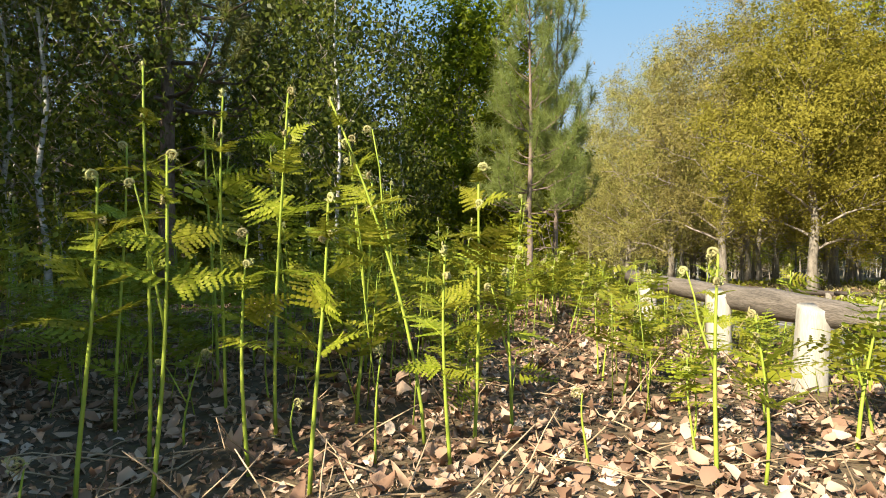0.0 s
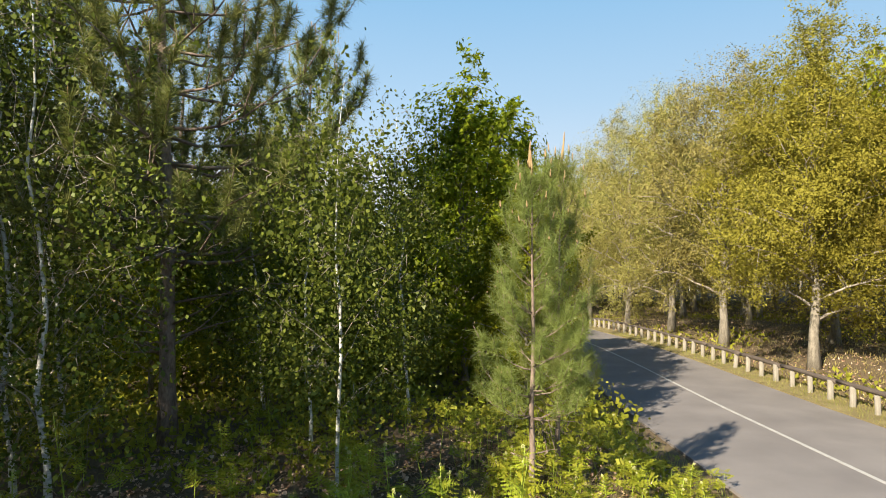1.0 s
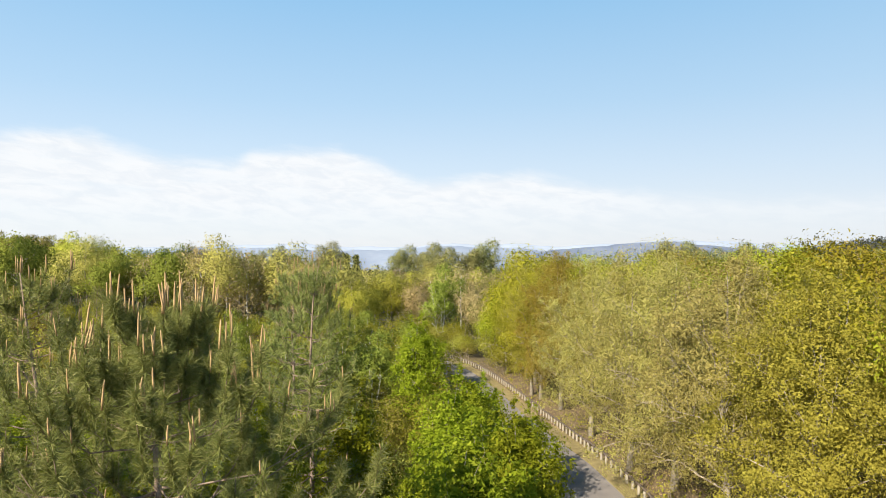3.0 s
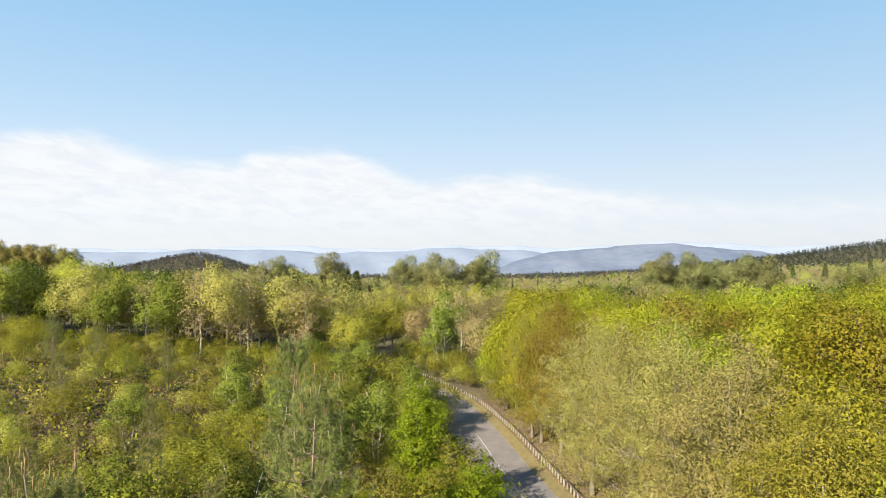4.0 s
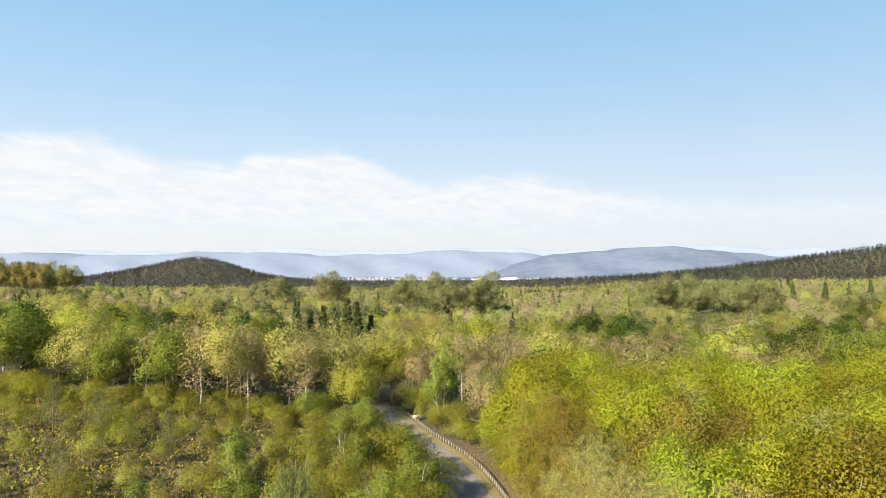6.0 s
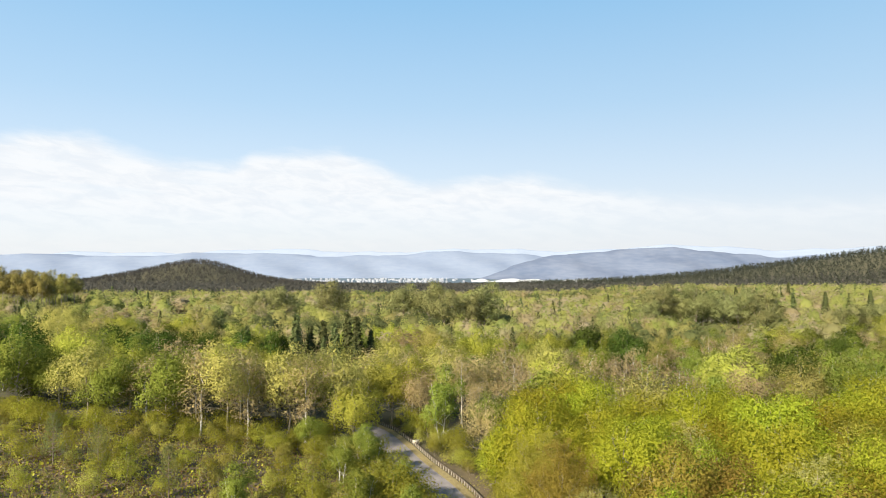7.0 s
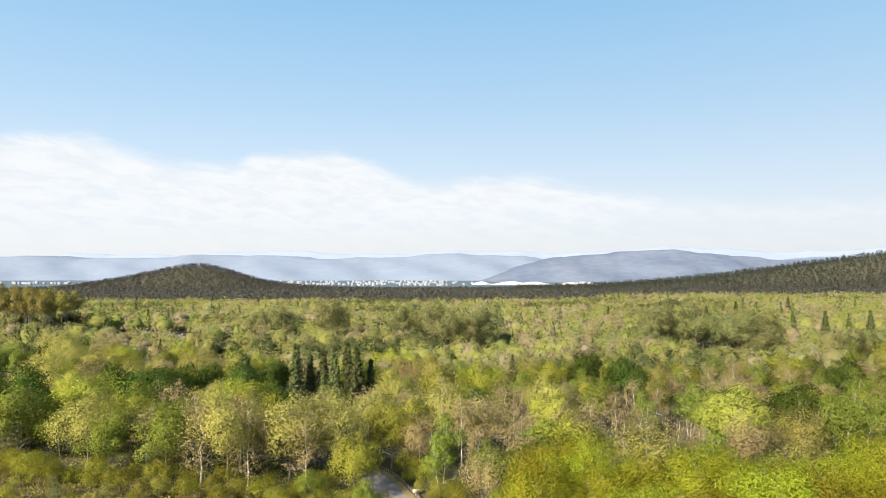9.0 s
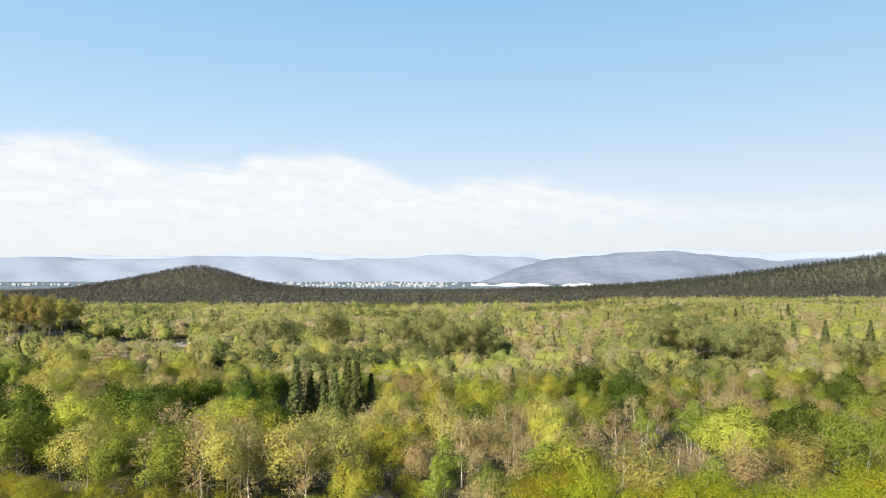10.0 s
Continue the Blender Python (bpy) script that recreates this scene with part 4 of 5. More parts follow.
for n in range(6000):
    y = rng.uniform(103, 225)
    x = rng.uniform(-0.78, 0.78) * y
    rx = float(road_x(min(y, 160)))
    if abs(x - rx) < 6 and y < 160 or (x < -10 and y < 117) or (34 < x < 66 and 140 < y < 176):
        continue
    if any(abs(x - a) < 11 and -17 < y - b < 9 for a, b in ((28.5, 157), (70.5, 147))) or (-54 < x * 200 / y < -20 and 168 < y < 196):
        continue
    if len(placed) < 330 and all((x - a) ** 2 + (y - b) ** 2 > 66 for a, b in placed):
        weights = np.array((0.22, 0.16, 0.14, 0.20, 0.10, 0.10, 0.05, 0.03)) if x < -45 else np.array((0.24, 0.22, 0.13, 0.02, 0.15, 0.18, 0.06, 0.0)) if x < 0 else np.array((0.14, 0.14, 0.18, 0.03, 0.22, 0.08, 0.21, 0.0))
        plant(names[rng.choice(8, p=weights / weights.sum())], x, y, rng.uniform(0.72, 1.22), rng.uniform(0, 360), rng.uniform(0.85, 1.12))

# a stand of tall trees with bare lower trunks on the far left rise
tall_tree = broadleaf("beech_tree", 81, 22.0, 5.5, 9.0, 0.26, (*TW, M_STANDLEAF), "tall tree with a bare trunk and olive-green top", "tree", limbs=9, subs=4, twigs=0, leaves=4576, leaf=0.481, group="tall stand on the rise", pad=True, shell=12)
for n in range(44):
    x, y = -290 + (n % 8) * 9.0 + rng.uniform(-3, 3), 346 + (n // 8) * 8 + rng.uniform(-3, 3)
    if n == 0:
        put(tall_tree, x, y)
    else:
        repeat(tall_tree, x, y, n * 53, rng.uniform(0.85, 1.1))

# ---- far woods, too many to count ----
def woods(name, seed, spots, height, width, cards, size, mat, label, pointed=False, sorts=None, lobes=7, low=0.72, high=1.22):
    """Far trees as one mass: every tree a crown of rounded lobes, or a cone, clad in small leafy sprays."""
    rng = np.random.default_rng(seed)
    spots = np.asarray(spots, dtype=float)
    n = len(spots)
    h = height * rng.uniform(low, high, n)
    w = width * rng.uniform(0.55, 1.35, n) * (0.6 + 0.4 * h / height)
    z0 = ground_z(spots[:, 0], spots[:, 1])
    foot = np.stack((spots[:, 0], spots[:, 1], z0), -1)
    if pointed:
        u = rng.uniform(0, 1, (n, cards)) ** 1.25
        ang = rng.uniform(0, 6.283, (n, cards))
        r = (1.04 - u) * w[:, None] * rng.uniform(0.55, 1.05, (n, cards)) * (1 + 0.18 * np.sin(u * 26 + spots[:, :1]))
        out = np.stack((np.cos(ang), np.sin(ang), np.full_like(u, 0.75)), -1)
        p = foot[:, None] + np.stack((np.cos(ang) * r, np.sin(ang) * r, h[:, None] * (0.12 + 0.88 * u) - size * 0.2), -1)
        face = out + rng.normal(size=out.shape) * 0.15
    else:
        # the lobes sit on a dome, and their sprays look up and out
        k = np.arange(lobes)
        el = np.where(k < lobes * 0.6, 0.10, 0.95)[None] + rng.uniform(-0.4, 0.4, (n, lobes))
        az = k[None] * 2.4 + rng.uniform(0, 6.283, (n, 1)) + rng.uniform(-0.4, 0.4, (n, lobes))
        way = np.stack((np.cos(el) * np.cos(az), np.cos(el) * np.sin(az), np.sin(el)), -1)
        rise = (h * 0.40)[:, None]
        mid = np.stack((way[..., 0] * w[:, None] * 0.58, way[..., 1] * w[:, None] * 0.58, (h * 0.50)[:, None] + way[..., 2] * rise * rng.uniform(0.45, 1.05, (n, lobes))), -1)
        rad = w[:, None] * rng.uniform(0.22, 0.55, (n, lobes))
        pick = rng.integers(0, lobes, (n, cards))
        d = rng.normal(size=(n, cards, 3)) + np.array((0, 0, 0.45))
        d /= np.linalg.norm(d, axis=2, keepdims=True)
        row = np.arange(n)[:, None]
        p = foot[:, None] + mid[row, pick] + d * (rad[row, pick] * rng.uniform(0.55, 1.30, (n, cards)))[..., None]
        face = d * 0.5 + way[row, pick] * 0.35 + np.array((-0.25, -0.35, 0.55))
    sh = Shape()
    sh.leaves(rng, p.reshape(-1, 3), size, 0.9, 1.2 if pointed else 0.2, None, 0.15, face.reshape(-1, 3), True, True, 0.5)
    if not pointed:
        b = BALL_V[None]
        bump = 1 + 0.12 * np.sin((b * 4.4).sum(-1, keepdims=True) + spots[:, None, :1]) + rng.uniform(-0.06, 0.06, (n, 42, 1))
        q = b * bump * np.stack((w * 0.58, w * 0.58, h * 0.30), -1)[:, None]
        q = q + np.stack((spots[:, 0], spots[:, 1], z0 + h * 0.50), -1)[:, None]
        sh.add(q, None, (BALL_F[None] + (np.arange(n) * 42)[:, None, None]).reshape(-1, 3))
        sh.up.append((np.broadcast_to(b, (n, 42, 3)) + np.array((0, 0, 0.25))).reshape(-1, 3))
    ob = part(name, sh, mat)
    if sorts is not None:
        sort = ob.data.attributes.new("sort", "FLOAT", "FACE")
        sorts = np.asarray(sorts, dtype=np.float32)
        sort.data.foreach_set("value", np.concatenate((np.repeat(sorts, cards), np.repeat(sorts, 80))))
    return tagged(ob, label, "woods", kind="stuff")


rng = np.random.default_rng(9)


def wood_spots(y0, y1, gap, side=0.80):
    """Trees on a loose lattice between two distances."""
    out, y = [], y0
    while y < y1:
        xs = np.arange(-side * y, side * y, gap)
        out.append(np.stack((xs + rng.uniform(-0.75, 0.75, len(xs)) * gap, y + rng.uniform(-0.75, 0.75, len(xs)) * gap), 1))
        y += gap
    return np.concatenate(out)


def clear_of(spots, margin):
    near = np.array([p for p in placed if p[1] > 190])
    d = np.min(np.hypot(spots[:, None, 0] - near[None, :, 0], spots[:, None, 1] - near[None, :, 1]), 1)
    field = (spots[:, 0] > -0.60 * spots[:, 1]) & (spots[:, 0] < -0.40 * spots[:, 1]) & (spots[:, 1] > 296) & (spots[:, 1] < 362)
    meadow = (spots[:, 0] > 90) & (spots[:, 0] < 150) & (spots[:, 1] > 480) & (spots[:, 1] < 530)
    stand = (spots[:, 0] < -0.58 * spots[:, 1]) & (spots[:, 1] > 315) & (spots[:, 1] < 405)
    return spots[(d > margin) & ~field & ~meadow & ~stand]


def patches(s, wide):
    """Which sort of tree grows where: trees of a sort stand together."""
    f = np.sin(s[:, 0] / wide + 1.3 * np.sin(s[:, 1] / wide * 0.8)) + np.sin(s[:, 1] / wide * 1.7 - s[:, 0] / wide * 0.6 + 2) + rng.normal(size=len(s)) * 0.6
    return np.argsort(np.argsort(f)) / len(f)


for band, (y0, y1, gap, cards, size, tall) in enumerate(((222, 350, 7.4, 400, 0.80, 12.0), (350, 560, 8.6, 180, 1.25, 12.0), (560, 860, 10.5, 80, 1.9, 12.0))):
    s = clear_of(wood_spots(y0, y1, gap), 6.0)
    woods("far_woods", 90 + band, s, tall, gap * 0.74, cards, size, M_WOODS, "distant spring woods in mixed greens and browns", False, patches(s, 24 + 9 * band))
    dark = clear_of(wood_spots(y0, y1, gap * 2.6), 3)
    dark = dark[(np.sin(dark[:, 0] * 0.031 + 0.6) + np.sin(dark[:, 1] * 0.043 + dark[:, 0] * 0.013) + rng.normal(size=len(dark)) * 0.5) > 0.75]
    woods("far_conifers", 120 + band, dark, tall * 1.30, gap * 0.44, cards, size * 0.8, M_CONIFER, "scattered dark conifers above the valley wood", True)
s = wood_spots(830, 1420, 12)
woods("far_conifers", 130, s, 17, 5.5, 30, 2.6, M_HAZYCONIFER, "dark band of conifers along the valley edge", True)


def hill_spots(cx, cy, wx, wy, gap):
    xs, ys2 = np.meshgrid(np.arange(cx - wx, cx + wx, gap), np.arange(cy - wy, cy + wy, gap))
    s = np.stack((xs.ravel(), ys2.ravel()), 1)
    return s + rng.uniform(-0.9, 0.9, s.shape) * gap


woods("hill_woods", 131, hill_spots(-470, 1600, 710, 230, 9.5), 11, 6.5, 24, 2.3, M_HAZYCONIFER, "dark pine woods over a rounded hill", True)
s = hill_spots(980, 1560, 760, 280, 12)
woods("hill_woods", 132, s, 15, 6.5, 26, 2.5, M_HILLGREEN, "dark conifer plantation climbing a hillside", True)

# ---- a car park in a clearing beside the stand ----
lot = Shape()
lx = np.linspace(-208, -138, 15)
ly = np.linspace(341, 355, 4)
px, py = np.meshgrid(lx, ly)
pz = ground_z(px, py) + 0.35
i, j = np.meshgrid(np.arange(3), np.arange(14), indexing="ij")
lot.add(np.stack((px, py, pz), -1), np.stack((i * 15 + j, i * 15 + j + 1, (i + 1) * 15 + j + 1, (i + 1) * 15 + j), -1))
edge_v = np.stack((np.stack((px[0], py[0], pz[0]), -1), np.stack((px[0], py[0], pz[0] - 0.6), -1)), 1)
e = np.arange(14) * 2
lot.add(edge_v, np.stack((e, e + 1, e + 3, e + 2), -1))
tagged(part("pavement", lot, M_ROAD), "pale grey car park in a clearing of the woods", "car park", kind="structure")


def parked_car(x, y, turn, mat, label):
    """A small far car: rounded body with a cabin and four wheels."""
    root = thing("car", label, "car", "cars in the clearing")

    def prism(outline, half):
        sh, k = Shape(), len(outline)
        sh.add([(a, sy * half * (0.88 if b > 1.2 else 1.0), b) for sy in (-1, 1) for a, b in outline], [(m, (m + 1) % k, k + (m + 1) % k, k + m) for m in range(k)],
               [(0, m + 1, m) for m in range(1, k - 1)] + [(k, k + m, k + m + 1) for m in range(1, k - 1)])
        return sh

    part("body", prism([(-2.1, 0.35), (2.1, 0.35), (2.15, 0.70), (1.2, 0.92), (-1.9, 0.98), (-2.15, 0.75)], 0.86), mat, root)
    part("cabin", prism([(-1.7, 0.96), (1.0, 0.93), (0.35, 1.42), (-1.2, 1.46)], 0.74), M_DARKRAIL, root, "dark glazed cabin")
    for wx in (-1.3, 1.3):
        for wy in (-0.8, 0.8):
            tyre = Shape()
            tyre.tube(np.array(((wx, wy - 0.1, 0.32), (wx, wy + 0.1, 0.32))), 0.32, 10)
            part("wheel", tyre, M_DARKRAIL, root)
    root.matrix_basis = pose(x, y, gz(x, y) + 0.35, 0, 0, turn)


for n, x in enumerate((-160.5, -156.6, -149.8, -146.2, -190.0)):
    parked_car(x, 351 + (n % 2), 90 + 6 * n, (M_POST, M_BIRCHBARK, M_ROAD)[n % 3], ("pale car parked in the clearing", "white car parked in the clearing", "grey car parked in the clearing")[n % 3])

# ---- distance: valley town, quarry, haze-blue mountains ----
def haze_mat(name, c1, c2):
    return rough_mat(name, c1, c2, 0.006, 0.03, (0.6, 0.25, 3.0), rough=1.0, bump=0.0)


def ridge(name, seed, y, depth, x0, x1, crest, foot, mat, label):
    """A range of hills with a wavering crest, rising from its foot."""
    rng = np.random.default_rng(seed)
    xs = np.linspace(x0, x1, 160)
    c = np.array([crest(x) for x in xs])
    for f, a in ((0.004, 13), (0.011, 6), (0.027, 2.5), (0.06, 1.2)):
        c = c + a * np.sin(xs * f + rng.uniform(0, 6))
    rows = 22
    t = np.linspace(0, 1, rows)[:, None]
    yy = y - depth * (1 - t) + 0 * xs[None]
    zz = foot + (c[None] - foot) * (t ** 0.8) + (10 * np.sin(xs[None] * 0.013 + t * 7) + 14 * np.sin(xs[None] * 0.006 - t * 3 + seed)) * t * (1 - t) * 4
    v = np.stack((np.broadcast_to(xs, yy.shape), yy, zz), -1)
    v = np.concatenate((v, np.stack((xs, np.full_like(xs, y + depth), c - 12), -1)[None]))
    i, j = np.meshgrid(np.arange(rows), np.arange(159), indexing="ij")
    sh = Shape()
    sh.add(v, np.stack((i * 160 + j, i * 160 + j + 1, (i + 1) * 160 + j + 1, (i + 1) * 160 + j), -1))
    return tagged(part(name, sh, mat, smooth=True), label, "mountains", kind="structure")


def bump_at(x, c, w, h):
    return h * math.exp(-((x - c) / w) ** 2)


# distant haze is put into these colours, paler with each range
M_HAZE_A = haze_mat("hazy_blue_hillside", (0.087, 0.114, 0.176), (0.139, 0.163, 0.220))
M_HAZE_B = haze_mat("hazy_pale_mountains", (0.147, 0.184, 0.261), (0.180, 0.216, 0.285))
M_HAZE_C = haze_mat("hazy_far_mountains", (0.202, 0.244, 0.320), (0.220, 0.260, 0.335))
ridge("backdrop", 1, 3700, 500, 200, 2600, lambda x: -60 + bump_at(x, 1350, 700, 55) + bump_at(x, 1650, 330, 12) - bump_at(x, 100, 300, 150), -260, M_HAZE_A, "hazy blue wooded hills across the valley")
ridge("backdrop", 2, 4250, 500, -3800, 3800, lambda x: -48 + bump_at(x, 300, 500, 22) + bump_at(x, -1100, 700, 14) + bump_at(x, -2400, 500, 10), -300, M_HAZE_B, "mountain range pale blue with haze")
ridge("backdrop", 3, 4750, 200, -4200, 4200, lambda x: -14 + bump_at(x, 1900, 900, 30) + bump_at(x, 3800, 900, 20) - bump_at(x, -3300, 900, 30), -300, M_HAZE_C, "far mountains faded by haze on the horizon")
M_TOWN = rough_mat("pale_houses", (0.17, 0.19, 0.225), (0.31, 0.325, 0.36), 0.05, 0.2, rough=0.9, bump=0)
town = Shape()
for n in range(230):
    c = rng.integers(0, 5)
    x = (-740, -520, -250, -60, -2080)[c] + rng.normal() * (120, 190, 150, 90, 160)[c]
    y = 3050 + rng.uniform(-450, 600)
    if c == 4:
        y = 3100 + rng.uniform(-120, 120)
    w, d2, h = rng.uniform(6, 16), rng.uniform(6, 12), rng.uniform(4, 9)
    z = gz(x, y)
    box = np.array([(sx * w / 2 + x, sy * d2 / 2 + y, z + q) for q in (-4, h) for sx, sy in ((-1, -1), (1, -1), (1, 1), (-1, 1))])
    roof = np.array([(x - w / 2, y, z + h + 3), (x + w / 2, y, z + h + 3)])
    town.add(np.concatenate((box, roof)), [(0, 1, 5, 4), (1, 2, 6, 5), (2, 3, 7, 6), (3, 0, 4, 7), (4, 5, 9, 8), (6, 7, 8, 9)], [(4, 8, 7), (5, 6, 9)])
tagged(part("far_town", town, M_TOWN), "white specks of a far town in the valley", "town", kind="stuff")
quarry = Shape()
for x0, x1, y0, rise in ((140, 235, 2990, 13), (225, 520, 2930, 17), (560, 730, 2900, 18)):
    xs = np.linspace(x0, x1, 24)
    top = rise * (0.35 + np.abs(np.sin(xs * 0.021 + rise)) * 0.6) * np.sin(np.linspace(0.05, 3.09, 24))
    low = ground_z(xs, np.full(24, y0 - 40.0)) - 3
    v = np.concatenate((np.stack((xs, np.full(24, y0 - 40.0), low), -1), np.stack((xs, np.full(24, y0 - 15.0), low + 3 + top * 0.8), -1), np.stack((xs, np.full(24, y0 + 15.0), low + 3 + top), -1), np.stack((xs, np.full(24, y0 + 50.0), low - 4), -1)))
    i, j = np.meshgrid(np.arange(3), np.arange(23), indexing="ij")
    quarry.add(v, np.stack((i * 24 + j, i * 24 + j + 1, (i + 1) * 24 + j + 1, (i + 1) * 24 + j), -1))
M_QUARRY = rough_mat("bright_quarry_sand", (0.42, 0.43, 0.44), (0.60, 0.60, 0.60), 0.02, 0.1, rough=0.95, bump=0)
tagged(part("quarry", quarry, M_QUARRY), "bright bare quarry banks beyond the woods", "quarry", kind="structure")

# ---- heath and scrub left of the road ----
bush_green = broadleaf("willow_bush", 141, 3.4, 1.7, 0.25, 0.035, (M_TWIG, M_TWIG, M_BUSHLEAF), "rounded green willow bush in the scrub", "bush", limbs=6, subs=2, twigs=0, leaves=3312, leaf=0.115, pad=True, shell=12, profile=profile_dome, group="bushes of the scrub")
bush_yellow = broadleaf("willow_bush", 142, 3.2, 1.7, 0.2, 0.035, (M_TWIG, M_TWIG, M_BUSHYELLOW), "yellow-green bush in the scrub", "bush", limbs=6, subs=2, twigs=0, leaves=3312, leaf=0.115, pad=True, shell=12, profile=profile_dome, group="bushes of the scrub")
bush_bare = broadleaf("heath_bush", 143, 2.6, 1.5, 0.15, 0.03, (M_TWIG, M_TWIG, M_HEATH), "brown twiggy bush in the scrub", "bush", limbs=6, subs=5, twigs=0, leaves=1584, leaf=0.111, pad=True, profile=profile_dome, group="bushes of the scrub")
rng = np.random.default_rng(14)
bushes, began = [], set()
for n in range(9000):
    y = rng.uniform(27, 116)
    x = rng.uniform(-0.80 * y - 4, float(road_x(y)) - 4.6)
    if len(bushes) >= 290:
        break
    if any((x - a) ** 2 + (y - b) ** 2 < 7.5 for a, b in bushes):
        continue
    bushes.append((x, y))
    brown = rng.random() < (0.62 if (x < -28 and y > 60) else 0.25)
    kind = bush_bare if brown else (bush_green if rng.random() < 0.5 else bush_yellow)
    size = rng.uniform(0.55, 1.1) if x < -24 else rng.uniform(0.8, 1.5)
    if kind not in began:
        began.add(kind)
        put(kind, x, y, 0, size)
    else:
        repeat(kind, x, y, rng.uniform(0, 360), size, sx=rng.uniform(0.9, 1.3))
for n, (x, y, s) in enumerate(((-20.5, 42.5, 0.52), (-26, 54, 0.5), (-38, 84, 0.55), (-44, 70, 0.5), (-18.5, 30.0, 0.62), (-12.5, 33.0, 0.55), (-24.5, 34.0, 0.6), (-50, 88, 0.6), (-30, 44, 0.45), (-59, 92, 0.6))):
    repeat(scrub_pine, x, y, 47 * n, s, "small pine with pale upright shoots in the scrub")
for n, (x, y, s) in enumerate(((-9, 52, 0.95), (-16, 60, 0.85), (-13, 38, 0.8), (-22, 66, 0.8), (-7, 62, 0.9), (-31, 60, 0.7), (-27, 78, 0.8), (-3.5, 74, 0.9), (-11, 80, 0.85), (-6, 88, 0.8), (-16, 95, 0.85), (-21, 38, 0.75), (-16, 27, 0.8), (-28, 36, 0.8), (-12, 101, 0.8), (-14, 108, 0.8))):
    repeat(kinds["birch"], x, y, 61 * n, s * 0.7, "slender young birch in light leaf in the scrub", 1.2)
for n in range(34):
    y = 84 + n * 1.5
    x = float(road_x(y)) + rng.uniform(6.2, 12.5)
    repeat((bush_green, bush_yellow)[n % 2], x, y, n * 53, rng.uniform(0.7, 1.4), sx=rng.uniform(0.9, 1.3))
for n, (x, y, size) in enumerate(((-3.6, 80, 1.7), (-6.2, 84, 1.9), (-8.6, 78, 1.6), (-2.6, 73, 1.5), (-10.5, 86, 1.7), (-5.2, 90, 1.4), (-13.5, 82, 1.5))):
    repeat((bush_yellow, bush_green, bush_yellow)[n % 3], x, y, n * 41, size, "tall olive-green bush leaning towards the road", 1.2)
for n in range(46):
    x, y = -88 + n * 2.0 + rng.uniform(-0.8, 0.8), rng.uniform(108, 119)
    if x > float(road_x(min(y, 160))) - 5:
        continue
    repeat((bush_green, bush_yellow, bush_green)[n % 3], x, y, n * 77, rng.uniform(0.8, 1.35), sx=rng.uniform(0.9, 1.3))
heath = Shape()
n = 70000
hy = rng.uniform(25, 118, n)
hx = rng.uniform(-1, 1, n) * 0.82 * hy
keep = hx < road_x(hy) - 4.5
hx, hy = hx[keep], hy[keep]
heath.leaves(rng, np.stack((hx, hy, ground_z(hx, hy) + rng.uniform(0, 0.95, len(hx)) ** 1.5 * (0.6 + 0.5 * np.sin(hx * 0.7) * np.sin(hy * 0.6))), 1), 0.30, 0.7, 0.8, pad=True)
tagged(part("heath", heath, M_HEATH), "low brown heather and dead bracken", "heath", kind="stuff")
under = Shape()
n = 70000
hy = rng.uniform(9, 138, n)
hx = rng.uniform(-1, 1, n) * 0.82 * hy - 2
keep = (hx < road_x(hy) - 4.0) & ((hy > 12) | (np.abs(hx) > 1.5))
hx, hy = hx[keep], hy[keep]
under.leaves(rng, np.stack((hx, hy, ground_z(hx, hy) + rng.uniform(0, 1.1, len(hx)) ** 1.4 * (0.65 + 0.5 * np.sin(hx * 0.9 + 1) * np.sin(hy * 0.8))), 1), np.clip(0.006 * hy, 0.07, 0.32), 0.7, 0.8, pad=True)
hy = rng.uniform(8.5, 34, 32000)
hx = rng.uniform(-1, 1, len(hy)) * 0.82 * hy - 2
keep = (hx < road_x(hy) - 4.0) & ((hy > 11) | (np.abs(hx) > 1.2))
hx, hy = hx[keep], hy[keep]
under.leaves(rng, np.stack((hx, hy, ground_z(hx, hy) + rng.uniform(0, 1.0, len(hx)) ** 1.5 * (0.6 + 0.5 * np.sin(hx * 0.9 + 1) * np.sin(hy * 0.8))), 1), np.clip(0.010 * hy, 0.09, 0.25), 0.6, 0.8, pad=True)
tagged(part("undergrowth", under, M_BRAMBLE), "tangled green undergrowth and bramble", "undergrowth", kind="stuff")
floor2 = Shape()
n = 16000
hy = rng.uniform(8, 100, n)
hx = road_x(hy) + 4.4 + rng.uniform(0, 1, n) ** 1.5 * (6 + 0.5 * hy)
floor2.leaves(rng, np.stack((hx, hy, ground_z(hx, hy) + 0.02), 1), 0.09, 0.6, 0.2)
tagged(part("leaf_litter", floor2, M_LITTER), "dry fallen leaves under the oaks", "leaf litter", kind="stuff")


sward = Shape()
n = 15000
hy = 8 + 92 * rng.uniform(0, 1, n) ** 1.2
hx = road_x(hy) + 4.6 + rng.uniform(0, 1, n) ** 1.3 * (6 + 0.5 * hy)
keep = (np.sin(hx * 0.55 + 1) + np.sin(hy * 0.33 + hx * 0.2)) > 0.1
hx, hy = hx[keep], hy[keep]
sward.leaves(rng, np.stack((hx, hy, ground_z(hx, hy) + rng.uniform(0, 0.25, len(hx))), 1), 0.22, 0.5, 0.9)
tagged(part("undergrowth", sward, M_BRAMBLE), "patches of low green growth under the oaks", "undergrowth", kind="stuff")
dry = Shape()
n = 22000
hy = 8 + 95 * rng.uniform(0, 1, n) ** 1.3
hx = road_x(hy) + 4.0 + rng.uniform(0, 1, n) ** 1.6 * (5 + 0.45 * hy)
